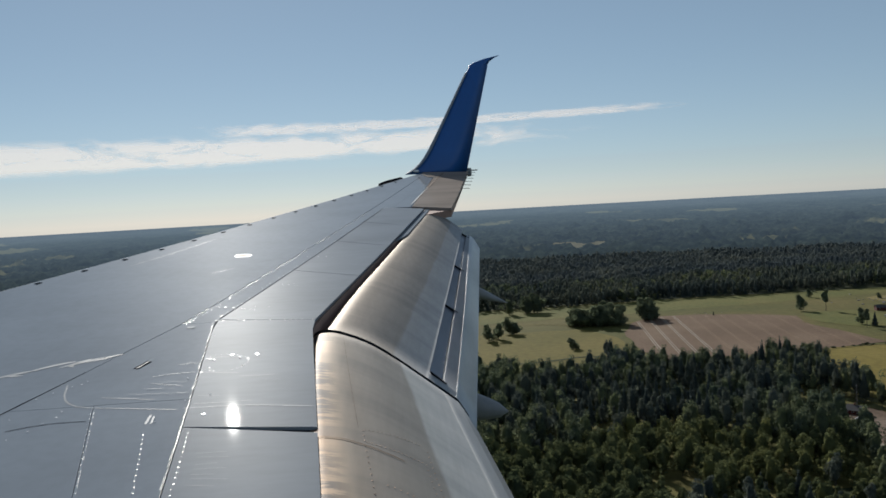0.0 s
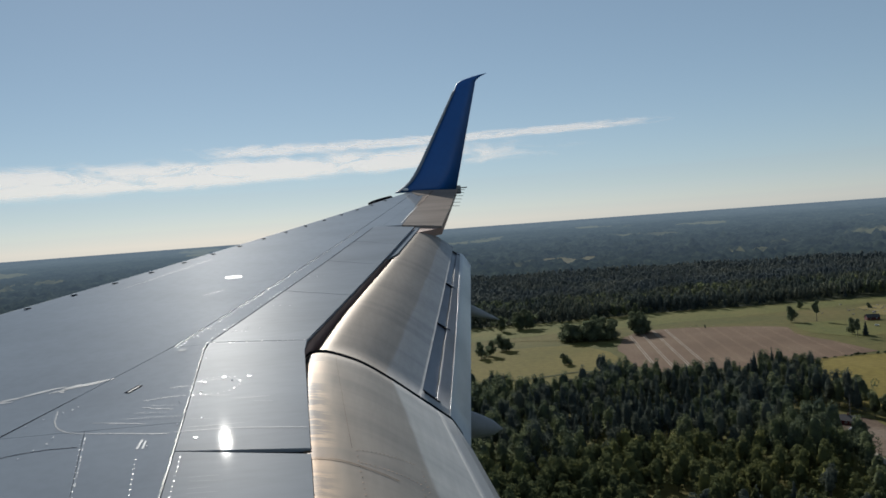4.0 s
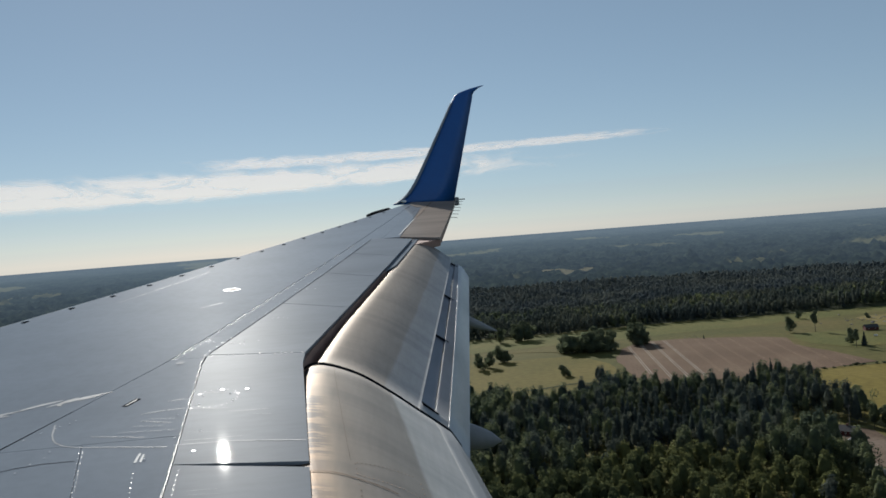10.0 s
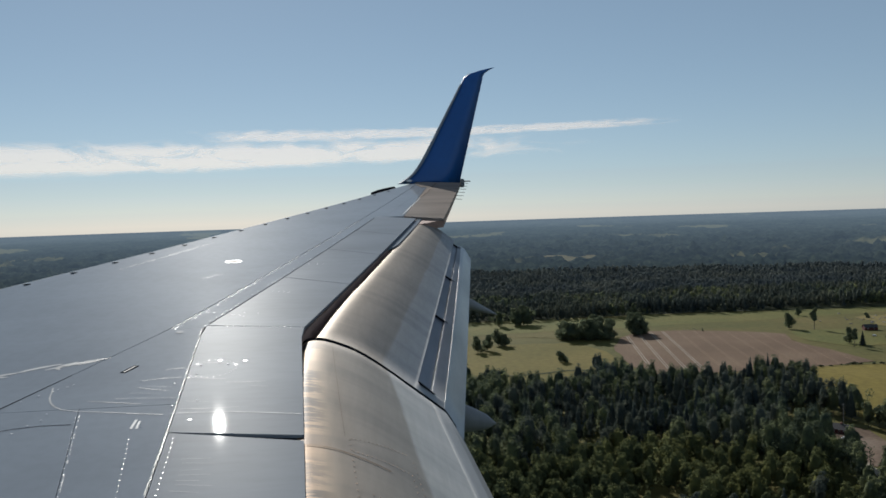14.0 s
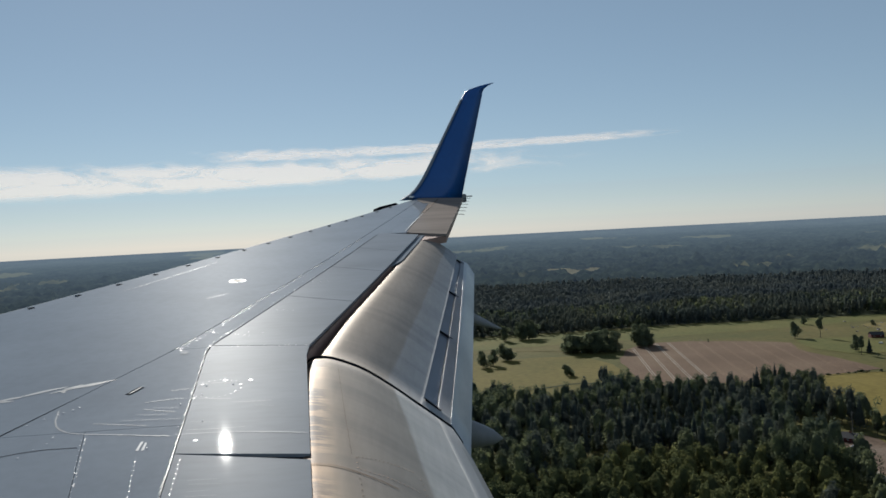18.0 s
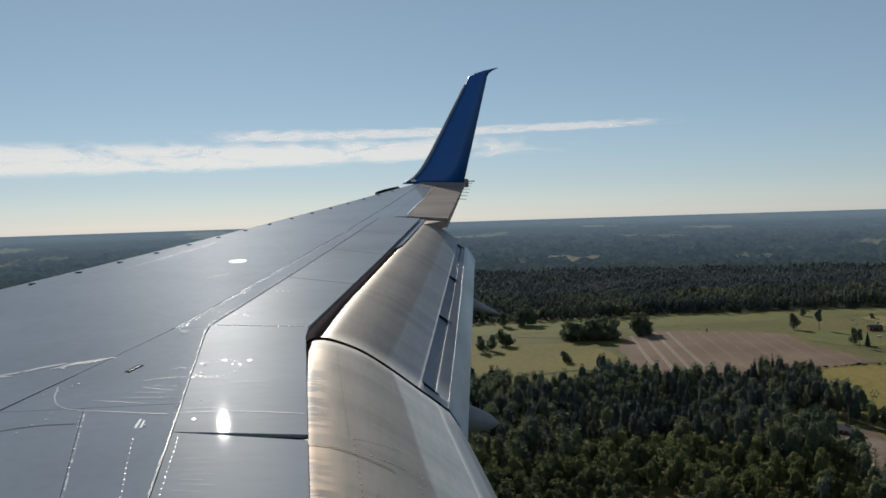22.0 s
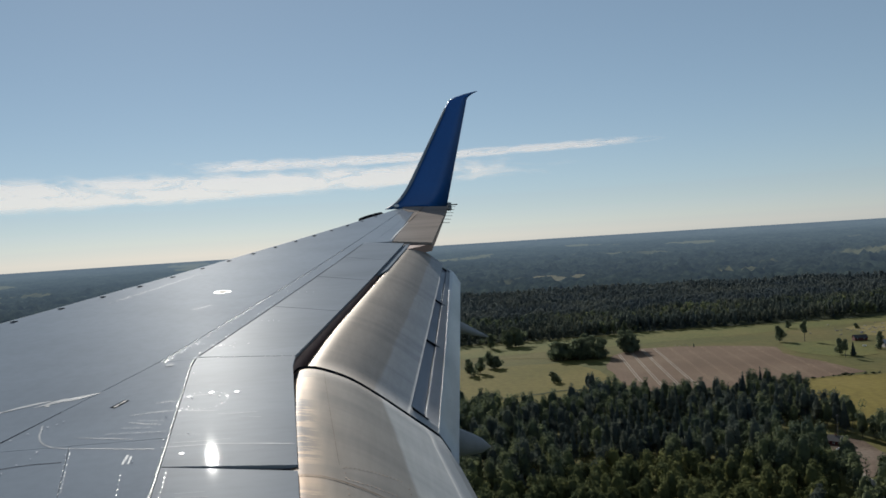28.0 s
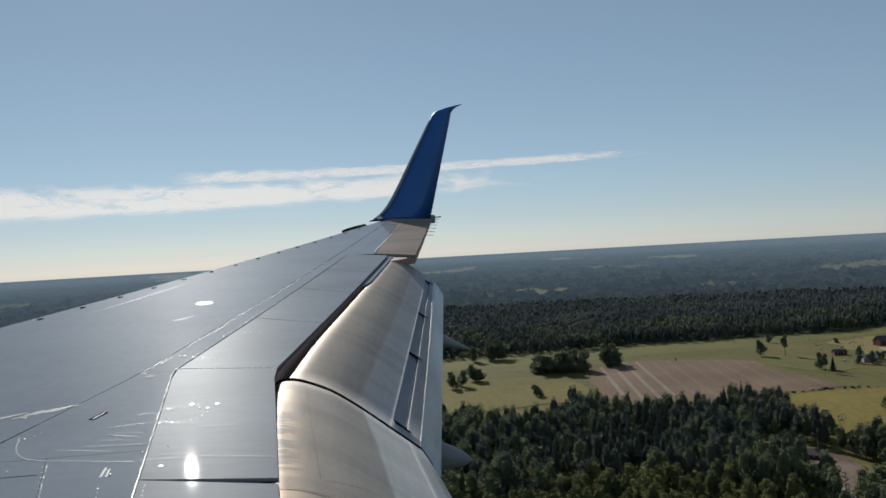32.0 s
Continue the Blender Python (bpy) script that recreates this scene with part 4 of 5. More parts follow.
ribbon("seam_sealant", [(13.05, -5.24), (13.5, -5.34), (13.9, -5.43), (14.8, -5.645)], 0.022, RIVET, "", 0.0055, True)
ribbon("panel_joint", [(14.85, -5.655), (15.8, -5.89), (16.7, -6.11)], 0.02, STAIN, "", 0.0075)
ribbon("panel_joint", [(x, y_seam(x)) for x in (5.0, 5.3, 5.6, 6.0, 6.3, 6.6)], 0.009, BLACK, "", 0.0012, True)
ribbon("panel_joint", [(x, y_spoil_front(x) - 0.002) for x in (7.62, 8.6, 9.6, 10.6, 11.6, 12.8)], 0.008, BLACK, "dark joint along the spoiler hinge line", 0.0052)
ribbon("panel_outline", [(6.38, -2.87), (6.30, -2.888), (6.216, -2.904), (6.13, -2.935), (6.078, -2.966), (6.02, -3.02), (5.985, -3.10), (5.94, -3.284), (5.90, -3.42), (5.875, -3.53)], 0.007, SCUFF, "curved edge of an access panel", 0.0015)
ribbon("panel_joint", [(5.875, -3.56), (5.862, -3.83), (5.817, -4.018), (5.77, -4.19)], 0.007, SCUFF, "", 0.0055)
for pts in (((6.314, -3.32), (6.27, -3.41), (6.24, -3.493)), ((6.43, -3.30), (6.46, -3.42), (6.464, -3.52)), ((6.131, -3.113), (6.09, -3.25), (6.045, -3.393)), ((6.62, -3.40), (6.64, -3.46), (6.63, -3.52))):
    ribbon("scuff", pts, 0.007, SCUFF, "pale rubbed scuff along the airflow", 0.0015, True)
for pts in (((6.438, -3.575), (6.41, -3.66), (6.388, -3.762)), ((6.328, -3.769), (6.315, -3.87), (6.314, -3.979)), ((6.70, -3.56), (6.71, -3.64), (6.69, -3.72)), ((5.93, -3.60), (5.92, -3.72), (5.92, -3.88))):
    ribbon("scuff", pts, 0.007, SCUFF, "pale rubbed scuff along the airflow", 0.0055, True)
ribbon("panel_joint", [(5.74, -2.79), (5.78, -2.88), (5.803, -2.99), (5.801, -3.13)], 0.005, BLACK, "thin dark curved panel joint", 0.0015)
# rounded hinge bead between fixed skin and inboard spoiler, added and thickened for a sun glint
rows = []
for k in range(41):
    x = 4.4 + 3.16 * k / 40
    r = (0.0018 if x < 6.1 else 0.0009) + 0.0006 * noise.noise((x * 3, 0, 0)) + (0.003 if 5.2 < x < 6.0 else 0)
    p = on_wing(x, y_spoil_front(x) + 0.003, 0.003)
    rows.append([p + Vector((0, r * math.cos(a), r * math.sin(a))) for a in [j * math.pi / 6 for j in range(7)]])
part("hinge_bead", grid_bm(rows), BEAD, wing, "half-round bead added to catch a sun glint along the spoiler hinge line", True)
rv = along((5.57, -3.44), (4.8, -3.56), 0.055) + along((5.54, -3.64), (4.8, -3.69), 0.05, 0.0045)
rivets("rivet_row", rv, 0.0042)
rivets("rivet_row", along((5.9, -3.12), (4.8, -3.36), 0.07) + along((5.9, -2.75), (5.0, -2.45), 0.09), 0.004)
rivets("rivet_row", along((7.5, -3.27), (12.4, -4.61), 0.05, 0.001, 0.008, 0.35, 1) + along((7.6, -3.46), (12.6, -4.77), 0.06, 0.003, 0.012, 0.4, 2), 0.0072)
rivets("rivet_row", along((7.98, -3.44), (7.83, -3.70), 0.035, 0.006, 0.012, 0.1, 3) + along((8.63, -3.85), (8.58, -3.98), 0.03, 0.008, 0.01, 0.2, 4) + along((9.82, -4.01), (9.75, -4.24), 0.05, 0.008, 0.01, 0.1, 5) + along((7.59, -3.49), (7.46, -4.12), 0.035, 0.0055, 0.008, 0.3, 8), 0.007)
rivets("rivet_row", along((6.15, -2.78), (6.4, -2.95), 0.04, 0.004, 0.03, 0.3, 6) + along((5.98, -2.98), (5.6, -2.84), 0.05, 0.004, 0.03, 0.3, 7), 0.005)
ring = [on_wing(6.60 + 0.165 * math.cos(a), -3.655 + 0.137 * math.sin(a), 0.0045) for a in [k * math.tau / 26 for k in range(26)]]
rivets("inspection_ring", ring, 0.0036)
# small pale patches that paint sun glints on the spoiler
for x, y in ((6.70, -3.56), (6.66, -3.78), (6.45, -3.55)):
    ribbon("hinge_fitting", [(x, y), (x - 0.022, y - 0.01)], 0.016, RIVET, "", 0.0055)
# shallow polished domes, added so that the spoiler shows sun glints
for x, y, r in ((6.742, -3.686, 0.017), (6.718, -3.833, 0.017), (5.771, -3.67, 0.013)):
    rows = [[on_wing(x + r * q * math.cos(t), y + r * q * math.sin(t), 0.0045 + 0.16 * r * (1 - q * q)) for t in [j * math.tau / 16 for j in range(16)]] for q in (1.0, 0.8, 0.6, 0.4, 0.2, 0.02)]
    part("polished_fitting", grid_bm(rows, True), BARE, wing, "small polished dome added to give a sun glint", True)
# tiny bare metal domes, added to make sun sparkles on the skin
for x, y, r in ((6.66, -3.59, 0.012), (6.66, -3.74, 0.012), (6.50, -3.59, 0.009), (6.52, -3.77, 0.009), (6.05, -3.66, 0.010), (5.99, -3.55, 0.008), (7.2, -3.52, 0.007), (6.35, -3.5, 0.008), (7.93, -3.70, 0.009), (7.9, -3.80, 0.008), (8.62, -3.90, 0.008), (9.80, -4.10, 0.010), (9.77, -4.18, 0.010), (5.72, -3.46, 0.008)):
    r *= 0.55
    rows = [[on_wing(x + r * math.cos(a) * math.cos(t), y + r * math.cos(a) * math.sin(t), 0.004 + 0.6 * r * math.sin(a)) for t in [j * math.tau / 12 for j in range(12)]] for a in (0, 0.3, 0.6, 0.9, 1.2, 1.5)]
    part("screw_head", grid_bm(rows, True), BARE, wing, "", True)
for k in range(7):
    x = 5.30 - 0.055 * k
    ribbon("scuff", [(x + rng_s.uniform(-0.02, 0.02), -3.70 - rng_s.uniform(0, 0.05)), (x - 0.01, -3.83 - rng_s.uniform(-0.03, 0.08))], 0.003, SCUFF, "", 0.0055, True)
for x, y0, y1 in ((6.22, -3.30, -3.46), (6.14, -3.24, -3.55), (6.32, -3.36, -3.5), (6.25, -3.9, -4.0), (6.05, -3.6, -3.72)):
    ribbon("scuff", [(x, y0), (x - 0.03, y1)], 0.003, SCUFF, "", 0.0055, True)
# rivet lines on the inboard flap and the burnt stain along its nose
up = Vector((0, 0, 0.002))
rivets("flap_rivet_row", [flap_at(5.58 - 0.06 * k, 0.366) + up for k in range(42)], 0.0048, STAIN)
rivets("flap_rivet_row", [flap_at(5.60 + 1.05 * 0.011 * k, 0.372 + 0.011 * k) + up for k in range(15)], 0.0045, STAIN)
rivets("flap_rivet_row", [flap_at(5.45 + 0.5 * 0.011 * k, 0.372 + 0.011 * k) + up for k in range(14)], 0.0045, STAIN)
rivets("flap_rivet_row", [flap_at(5.72 - 0.06 * k, 0.545) + up for k in range(34)] + [flap_at(5.52 - 0.06 * k, 0.525) + up for k in range(34)], 0.0048, STAIN)
rivets("flap_rivet_row", [flap_at(5.05, 0.40 + 0.014 * k) + up for k in range(9)], 0.0048, STAIN)
part("skin_joint", grid_bm([[flap_at(5.6 + 1.70 * j / 24, q) + up for j in range(25)] for q in (0.3540, 0.3548)]), STAIN, wing, "thin dark skin joint along the flap")
part("nose_joint", grid_bm([[flap_at(x, 0.16 + 0.30 * j / 16) + Vector((0, 0, 0.004)) for j in range(17)] for x in (5.396, 5.404)]), STAIN, wing)
# black sheet as painted shade in the wedge-shaped gap between the two inboard spoilers
bm = bmesh.new()
bm.faces.new([bm.verts.new(on_wing(x, y, -0.012)) for x, y in ((5.64, -3.59), (5.53, -4.20), (5.40, -4.20), (5.59, -3.59))])
part("spoiler_gap", bm, BLACK, wing, "black sheet painted as shade in the tapering gap between two spoilers")
# slat end that stands ahead of the tip
rows = []
for k in range(9):
    x = 15.45 + 0.80 * k / 8
    y, w = y_lead(x) + 0.02, 0.065 * math.sin(math.pi * (k + 0.4) / 9) + 0.005
    rows.append([on_wing(x, y, -0.02), on_wing(x, y + 0.03 + w, 0.02), on_wing(x, y + 0.03 + w * 1.1, -0.01), on_wing(x, y, -0.10)])
part("slat_end", grid_bm(rows, True), BLACK, wing, "dark outer end of the lowered slat")
# static discharge wicks
for k in range(6):
    x = 14.6 + 0.42 * k
    y = y_trail(x)
    rows = [[on_wing(x + 0.006 * math.cos(a), y + 0.02 - q * 0.15, 0.004 * math.sin(a) - 0.01 * q) for a in [j * math.tau / 5 for j in range(5)]] for q in (0, 1)]
    part("static_wick", grid_bm(rows, True), BLACK, wing, "thin black static wick" if k == 0 else "")
rows = [[(17.08 + 0.01 * math.cos(a), -6.58 - q * 0.2, 1.66 + 0.01 * math.sin(a)) for a in [j * math.tau / 5 for j in range(5)]] for q in (0, 1)]
part("static_wick", grid_bm(rows, True), BLACK, wing)
part("tail_light", box_bm(17.0, 17.08, -6.66, -6.58, 1.55, 1.70, 0.012), FLAP_GREY, wing, "small lamp housing at the winglet's foot")
part("tip_light", box_bm(16.82, 16.98, -5.70, -5.60, 1.66, 1.70, 0.015), BARE, wing, "shiny clear lamp cover at the wing tip")

# pieces that belong to a larger part of the wing
named = {o.name: o for o in wing.children}
for child, holder in (("winglet_leading_edge", "winglet"), ("cap_lid", "overwing_cap"), ("flap_slot", "outboard_flap"), ("flap_end_plate", "outboard_flap"),
                      ("aft_flap_nose", "outboard_flap"), ("aft_flap", "outboard_flap"), ("inboard_aft_flap", "inboard_flap"),
                      ("nose_joint", "inboard_flap"), ("skin_joint", "inboard_flap"), ("slot_stop", "outboard_flap"), ("slot_bracket", "outboard_flap"), ("slot_bracket.001", "outboard_flap"), ("slot_bracket.002", "outboard_flap"), ("slot_bracket.003", "outboard_flap"),
                      ("tip_light", "winglet"), ("tail_light", "winglet")):
    named[child].parent = named[holder]

# ---- clouds: thin translucent veils far off ----
def cloud(name, label, az0, az1, el0, el1, thick0, thick1, lean, dense, seed):
    m = bpy.data.materials.new("cirrus")
    m.use_nodes = True
    nt = m.node_tree
    nt.nodes.remove(nt.nodes["Principled BSDF"])
    uv = nt.nodes.new("ShaderNodeTexCoord")
    mp = nt.nodes.new("ShaderNodeMapping")
    mp.inputs["Scale"].default_value = (11, 1.6, 1)
    mp.inputs["Location"].default_value = (seed, seed * 1.7, 0)
    mp.inputs["Rotation"].default_value = (0, 0, lean)
    n = node(nt, "ShaderNodeTexNoise", Scale=1.9, Detail=10, Roughness=0.66, Distortion=0.9)
    nt.links.new(uv.outputs["UV"], mp.inputs[0])
    nt.links.new(mp.outputs[0], n.inputs["Vector"])
    sep = nt.nodes.new("ShaderNodeSeparateXYZ")
    nt.links.new(uv.outputs["UV"], sep.inputs[0])
    edge = ramp(nt, sep.outputs[1], [(0.0, (0, 0, 0)), (0.2, (0.75, 0.75, 0.75)), (0.45, (1, 1, 1)), (0.72, (0.7, 0.7, 0.7)), (1.0, (0, 0, 0))])
    ends = ramp(nt, sep.outputs[0], [(0.0, (0, 0, 0)), (0.12, (1, 1, 1)), (0.82, (1, 1, 1)), (1.0, (0, 0, 0))])
    ma, mb = nt.nodes.new("ShaderNodeMath"), nt.nodes.new("ShaderNodeMath")
    ma.operation = mb.operation = "MULTIPLY"
    nt.links.new(edge.outputs[0], ma.inputs[0])
    nt.links.new(ends.outputs[0], ma.inputs[1])
    sub = nt.nodes.new("ShaderNodeMath")
    sub.operation = "ADD"
    nt.links.new(ma.outputs[0], sub.inputs[0])
    nt.links.new(ramp(nt, n.outputs[0], [(0.32, (0, 0, 0)), (0.68, (1, 1, 1))]).outputs[0], sub.inputs[1])
    half = nt.nodes.new("ShaderNodeMath")
    half.operation, half.inputs[1].default_value = "MULTIPLY", 0.74
    nt.links.new(sub.outputs[0], half.inputs[0])
    cover = ramp(nt, half.outputs[0], [(0.52, (0, 0, 0)), (0.72, (dense * 0.35,) * 3), (0.90, (dense * 0.8,) * 3), (1.0, (dense,) * 3)])
    nt.links.new(cover.outputs[0], mb.inputs[0])
    nt.links.new(ramp(nt, ma.outputs[0], [(0.0, (0, 0, 0)), (0.8, (1, 1, 1))]).outputs[0], mb.inputs[1])
    clear, veil, mix = nt.nodes.new("ShaderNodeBsdfTransparent"), nt.nodes.new("ShaderNodeBsdfTranslucent"), nt.nodes.new("ShaderNodeMixShader")
    veil.inputs[0].default_value = (0.80, 0.66, 0.55, 1)
    nt.links.new(mb.outputs[0], mix.inputs[0])
    nt.links.new(clear.outputs[0], mix.inputs[1])
    nt.links.new(veil.outputs[0], mix.inputs[2])
    nt.links.new(mix.outputs[0], nt.nodes["Material Output"].inputs[0])
    mesh = bpy.data.meshes.new(name)
    bm = bmesh.new()
    layer = bm.loops.layers.uv.new("UVMap")
    grid = []
    for i in range(49):
        u = i / 48
        az, el, th = radians(az0 + (az1 - az0) * u), el0 + (el1 - el0) * u, thick0 + (thick1 - thick0) * u
        col = []
        for j in range(7):
            e = radians(el + th * (j / 6 - 0.5) * 2)
            r = 4650
            col.append((bm.verts.new((r * math.cos(az) * math.cos(e), r * math.sin(az) * math.cos(e), EYE_H + r * math.sin(e))), u, j / 6))
        grid.append(col)
    for a, b in zip(grid, grid[1:]):
        for p, q, r2, s in zip(a, b, b[1:], a[1:]):
            f = bm.faces.new((p[0], q[0], r2[0], s[0]))
            for loop, c in zip(f.loops, (p, q, r2, s)):
                loop[layer].uv = (c[1], c[2])
    bm.to_mesh(mesh)
    bm.free()
    return tagged(link(name, mesh, m), label, "cloud", kind="structure")


cloud("backdrop_cloud", "long white band of thin cloud above the horizon", 44, -18, 3.9, 4.75, 1.55, 0.90, 0.0, 0.40, 0.3)
cloud("backdrop_cloud", "thin upper streak of cirrus tapering to a trail", 10, -24, 5.6, 5.75, 0.55, 0.30, 0.0, 0.34, 5.2)

# ---- single trees ----
def make_tree(code, high, k, clump, wide, mat, seed, label):
    rng = np.random.default_rng(seed)
    top = tagged(new("tree"), label, "tree")
    bm = grid_bm([[(high * 0.018 * (1 - 0.6 * q) * math.cos(a) + 0.02 * high * q * q, high * 0.018 * (1 - 0.6 * q) * math.sin(a), high * 0.8 * q - 0.3) for a in [j * math.tau / 7 for j in range(7)]] for q in (0, 0.25, 0.5, 0.75, 1)], True)
    part("trunk", bm, BARK, top)
    for i in range(5):
        a, z0 = i * 2.4, high * (0.3 + 0.1 * i)
        tip = Vector((math.cos(a) * high * wide * 0.7, math.sin(a) * high * wide * 0.7, z0 + high * 0.12))
        foot = Vector((0, 0, z0))
        rows = [[foot.lerp(tip, q) + Vector((0.006 * high * (1 - 0.7 * q) * math.cos(b), 0.006 * high * (1 - 0.7 * q) * math.sin(b), 0)) for b in [j * math.tau / 5 for j in range(5)]] for q in (0, 0.5, 1)]
        part("limb", grid_bm(rows, True), BARK, top)
    kind = np.array([code])
    P = crown_tris(rng, np.zeros((1, 3)), np.array([high]), np.array([high * wide]), kind, k, np.array([clump]))
    CV, CF = core_tris(np.zeros((1, 3)), np.array([high]), np.array([high * wide * 0.8]), kind, 7)
    arrays("crown", np.concatenate([P, CV]), np.concatenate([np.arange(len(P)).reshape(-1, 3), CF + len(P)]), mat, top)
    return top


kinds = [make_tree(2, 17, 1100, 0.75, 0.38, LONE, 1, "full-crowned leafy tree in open grass"),
         make_tree(2, 11, 900, 0.6, 0.48, LONE, 2, "low spreading leafy tree in open grass"),
         make_tree(0, 16, 1000, 0.7, 0.26, SPRUCE, 3, "dark spruce standing alone in pasture"),
         make_tree(1, 19, 1000, 0.75, 0.29, LONE, 4, "tall pine with a high crown"),
         make_tree(2, 2.6, 260, 0.3, 0.6, BROAD, 5, "low dark shrub beside the lane"),
         make_tree(2, 17, 1300, 0.75, 0.42, LONE, 6, "tree of a small copse in the fields"),
         make_tree(2, 15, 1300, 0.75, 0.50, LONE, 7, "tree of a small copse in the fields")]
places = ((1, 847, -80, 0.9), (1, 848, -84, 0.5), (0, 998, -403, 1.0), (3, 985, -429, 1.05), (0, 868, -404, 0.9), (2, 850, -408, 0.75), (3, 845, -396, 0.8), (1, 645, -330, 1.0), (1, 643, -349, 0.9), (0, 592, -238, 0.8),
          (1, 590, -374, 0.5), (2, 1092, -678, 1.0), (3, 849, -639, 1.15), (3, 847, -659, 1.2), (0, 775, -642, 1.3), (2, 877, -596, 1.15), (2, 907, -586, 1.0), (0, 895, -532, 0.7),
          (1, 915, -520, 0.8), (1, 905, -505, 0.7), (1, 898, -494, 0.8), (0, 925, -488, 0.7), (0, 873, -470, 0.75), (1, 882, -460, 0.8), (1, 1093, -806, 1.0), (1, 1062, -545, 0.6), (1, 553, -404, 0.9), (1, 640, -339, 0.45), (2, 1015, -300, 0.25), (0, 1120, -480, 0.6))
rng_t = random.Random(9)
used = set()
for i, x, y, s in places:
    s *= 1.3
    m = Matrix.Translation((x, y, land(x, y) - (1.4 if i < 2 else 0))) @ Matrix.Rotation(rng_t.uniform(0, 6.28), 4, "Z") @ Matrix.Scale(s, 4)
    if i in used:
        ob = copy_thing(kinds[i], m)
        ob.scale = (s, s, s)
    else:
        used.add(i)
        kinds[i].matrix_world = m
    used.add(i)
copse = [(1046, 96), (1056, 57), (1132, 11), (1009, 23), (938, -9), (948, -22), (974, -47), (982, -40)] + [(rng_t.uniform(985, 1034), rng_t.uniform(-174, -122)) for k in range(28)] + [(rng_t.uniform(1008, 1036), rng_t.uniform(-228, -212)) for k in range(8)] + [(rng_t.uniform(1150, 1166), rng_t.uniform(-120, -70)) for k in range(8)]
for k, (x, y) in enumerate(copse):
    s = rng_t.uniform(1.0, 1.75)
    m = Matrix.Translation((x, y, -2.0)) @ Matrix.Rotation(rng_t.uniform(0, 6.28), 4, "Z")
    if k < 2:
        ob = kinds[5 + k]
        ob.matrix_world = m
    else:
        ob = copy_thing(kinds[rng_t.choice((5, 5, 6))], m)
    ob.scale = (s, s, s)
    tagged(ob, "tree of a small copse in the fields", group="copse in the fields")
first = True
for k in range(3, 70, 1):
    x, y = lane[k]
    if rng_t.random() < 0.6:
        m = Matrix.Translation((x + rng_t.uniform(2.5, 5), y, -0.25)) @ Matrix.Rotation(rng_t.uniform(0, 6.28), 4, "Z")
        s = rng_t.uniform(0.6, 1.5)
        if first:
            ob, first = kinds[4], False
            ob.matrix_world = m
        else:
            ob = copy_thing(kinds[4], m)
        ob.scale = (s * 1.1, s * 1.9, s * 0.8)
        ob.name = "shrub"
        tagged(ob, category="shrub", group="shrubs along the lane")

# ---- farm ----
def house(name, label, x, y, turn, length, width, eaves, ridge, wall_mat, roof_mat, windows=4, chimney=True, door=True):
    top = tagged(new(name), label, name.replace("_", " "))
    top.matrix_world = Matrix.Translation((x, y, 0.2)) @ Matrix.Rotation(radians(turn), 4, "Z")
    bm = bmesh.new()
    L, W = length / 2, width / 2
    sec = ((-W, -0.5), (W, -0.5), (W, eaves), (0, ridge - 0.1), (-W, eaves))
    part("wall", grid_bm([[(-L, a, b) for a, b in sec], [(L, a, b) for a, b in sec]], True), wall_mat, top)
    for side in (-1, 1):
        o = 0.5
        ys, zs = side * (W + o), eaves - o * (ridge - eaves) / W
        a, b = Vector((0, 0, ridge)), Vector((0, ys, zs))
        n = Vector((0, side * (ridge - zs), abs(ys))).normalized() * 0.18
        part("roof", grid_bm([[Vector((X, 0, 0)) + p for p in (a, b, b + n, a + n)] for X in (-L - o, L + o)], True), roof_mat, top)
    for side in (-1, 1):
        for k in range(windows):
            X = -L + length * (k + 0.5) / windows
            fr = part("window", box_bm(X - 0.65, X + 0.65, side * W - 0.05, side * W + 0.05, eaves * 0.42, eaves * 0.82), TRIM, top)
            part("pane", box_bm(X - 0.52, X + 0.52, side * W - 0.08, side * W + 0.08, eaves * 0.46, eaves * 0.78), GLASS, fr)
    if door:
        part("door", box_bm(-L - 0.06, -L + 0.06, -0.6, 0.6, 0, 2.1), TRIM, top)
    if chimney:
        part("chimney", box_bm(-0.5, 0.5, -0.45, 0.45, ridge - 0.8, ridge + 1.1, 0.03), TILE, top)
    bm.free()
    return top


barn = house("barn", "long dark red timber barn with a dark roof", 1008, -590, 92, 46, 14, 6.5, 12.5, RED, DARKROOF, 0, False, False)
part("barn_door", box_bm(-3, 3, 6.95, 7.15, 0, 4.6), WOOD, barn, "pale plank barn doors")
part("ramp", box_bm(4, 9, 6.9, 8.6, 0, 0.9, 0.1), WOOD, barn)
house("farmhouse", "pale roofed farmhouse among garden trees", 890, -478, 75, 15, 9, 4.6, 8.6, WOOD, SHEET, 5)
house("outbuilding", "dark timber outbuilding behind the farmhouse", 958, -484, 80, 15, 8, 3.6, 6.6, RED, DARKROOF, 2, False)
house("barn", "smaller red barn by the farmyard", 966, -642, 20, 22, 10, 5, 9.5, RED, TILE, 0, False)
house("outbuilding", "low grey shed by the farmyard", 1074, -697, 60, 18, 10, 3, 5.2, WOOD, DARKROOF, 1, False)
house("cottage", "small cottage in a gap of the wood", 516, -186, 35, 11, 7, 3.2, 6.0, RED, DARKROOF, 3)
house("cottage", "pale cottage in a gap of the wood", 474, -164, 20, 8, 6, 2.6, 4.6, WOOD, TILE, 3)


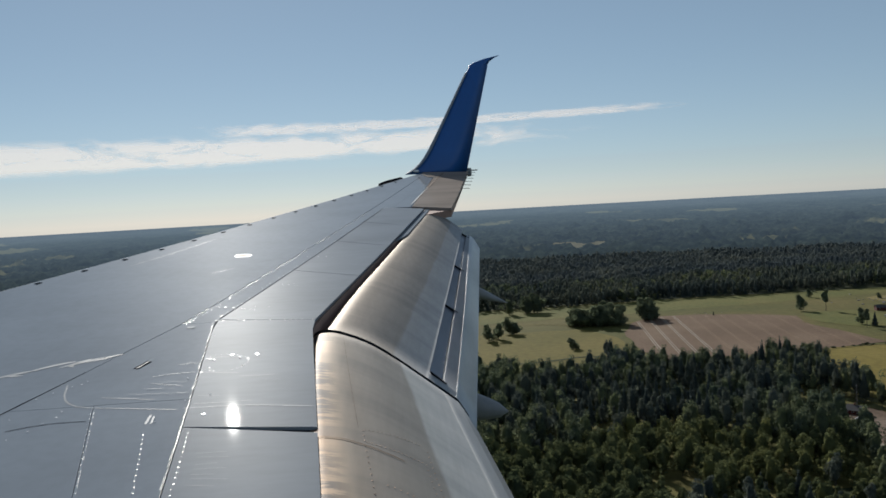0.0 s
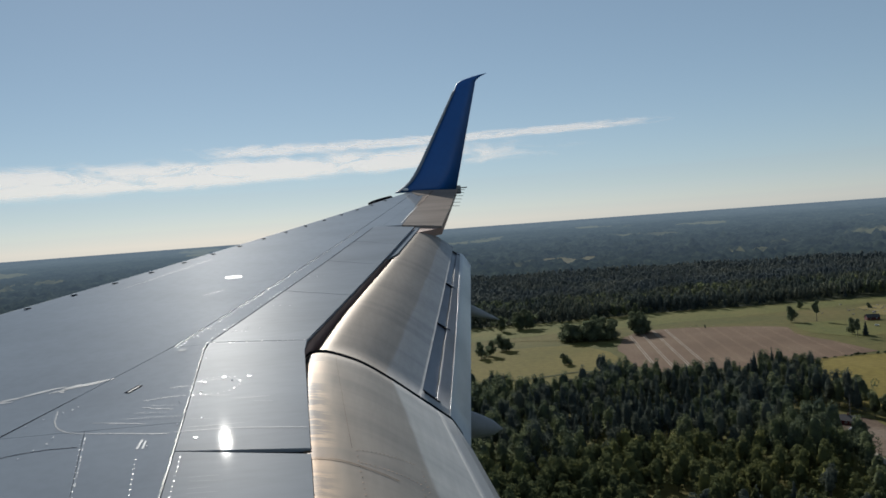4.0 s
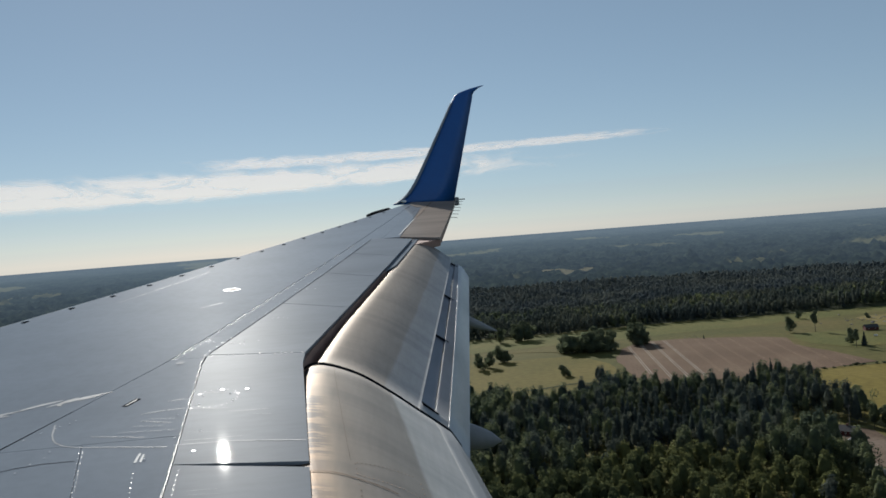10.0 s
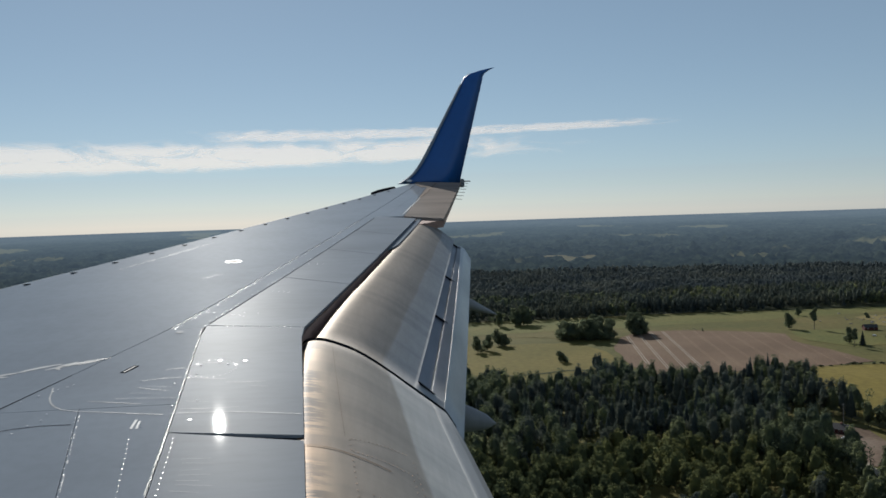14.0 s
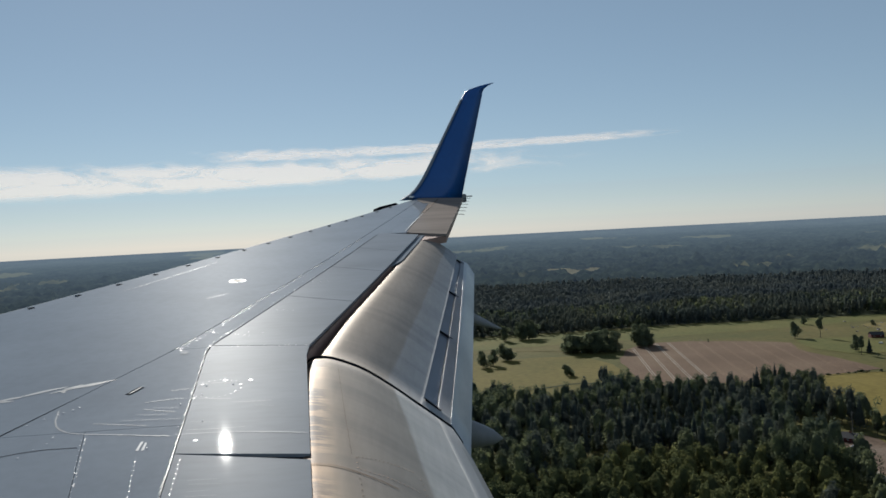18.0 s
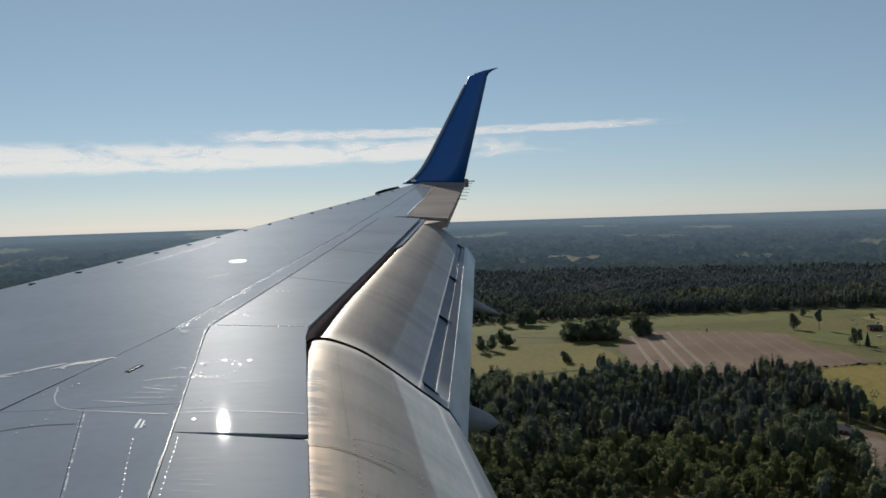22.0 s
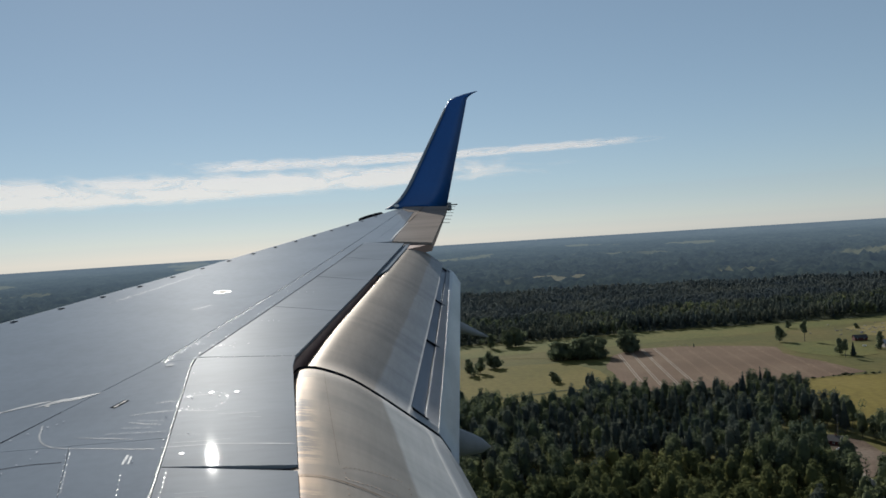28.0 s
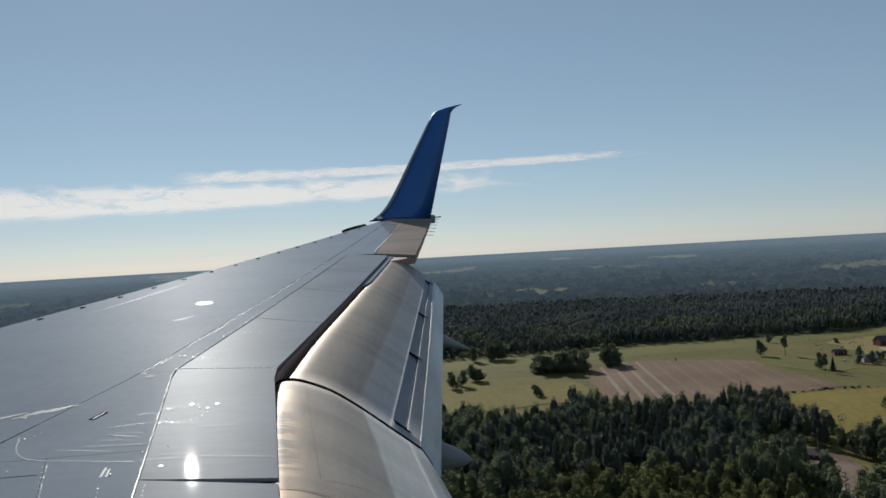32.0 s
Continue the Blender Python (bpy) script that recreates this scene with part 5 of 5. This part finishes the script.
def van(x, y, turn, colour, label):
    top = tagged(new("van"), label, "vehicle")
    top.matrix_world = Matrix.Translation((x, y, 0.62)) @ Matrix.Rotation(radians(turn), 4, "Z")
    body = part("body", box_bm(-2.4, 2.4, -0.95, 0.95, 0.35, 1.2, 0.12), colour, top)
    part("cabin", box_bm(-2.3, 1.5, -0.88, 0.88, 1.1, 2.0, 0.2), colour, top)
    part("windscreen", box_bm(1.3, 1.56, -0.75, 0.75, 1.25, 1.85, 0.03), GLASS, top)
    for X in (-1.5, 1.5):
        for Y in (-0.9, 0.9):
            bm = bmesh.new()
            bmesh.ops.create_cone(bm, cap_ends=True, segments=16, radius1=0.34, radius2=0.34, depth=0.22, matrix=Matrix.Translation((X, Y, 0.34)) @ Matrix.Rotation(math.pi / 2, 4, "X"))
            part("wheel", bm, BLACK, top)


van(498, -178, 40, WHITE, "white van parked in the yard")
van(486, -172, 110, SHEET, "silver car parked in the yard")
van(905, -456, 20, WHITE, "white van parked by the farmhouse")
van(975, -652, 80, WHITE, "white trailer beside the red barn")
pole = tagged(new("utility_pole"), "bare wooden utility pole in the wood's gap", "pole")
pole.location = (530, -196, 0)
bm = bmesh.new()
bmesh.ops.create_cone(bm, cap_ends=True, segments=10, radius1=0.22, radius2=0.14, depth=17, matrix=Matrix.Translation((0, 0, 8.3)))
part("shaft", bm, WOOD, pole)
part("crossarm", box_bm(-0.08, 0.08, -1.1, 1.1, 15.6, 15.8), WOOD, pole)


def rocks(x, y, n, spread, size, label, seed, mat=None):
    rng = random.Random(seed)
    bm = bmesh.new()
    for k in range(n):
        r = size * rng.uniform(0.4, 1.2)
        c = Vector((x + rng.gauss(0, spread), y + rng.gauss(0, spread * 1.6), 0.3))
        made = bmesh.ops.create_icosphere(bm, subdivisions=1, radius=r)["verts"]
        for v in made:
            v.co = Vector((v.co.x * rng.uniform(0.8, 1.3), v.co.y * rng.uniform(0.8, 1.6), v.co.z * 0.5)) + c
    tagged(part("rock_outcrop", bm, mat or ROCK), label, "rocks", kind="stuff")


rocks(592, -310, 18, 3.5, 0.9, "pale boulders lying in the meadow", 1)
rocks(640, -338, 12, 4, 0.8, "stones and scrub between two low trees", 2)
rocks(596, -426, 14, 6, 1.0, "heap of field stones with scrub", 3)
rocks(800, -560, 60, 22, 1.6, "grey outcrops in dry pasture", 4)
rocks(850, -600, 60, 25, 1.6, "grey outcrops below the barns", 5)
rocks(1050, -560, 50, 22, 2.0, "bare rock ledges above the barn", 6)
rocks(828, -701, 24, 10, 1.2, "stones in the meadow beyond the farm", 7)
rocks(1040, -300, 14, 8, 0.7, "stones at the end of the ploughed field", 8)

# the fields, woods and farm lie a little further aft
still = {"airplane_wing", "camera", "sun", "ground"}
for ob in list(scene.objects):
    if ob.parent is None and ob.name not in still and not ob.name.startswith(("backdrop", "far_clearing")):
        if ob.type == "MESH" and ob.location.length == 0:
            ob.scale.x = 0.957
            ob.location.x = AFT_X
        else:
            ob.location.x = ob.location.x * 0.957 + AFT_X
        ob.location.y += AFT_Y
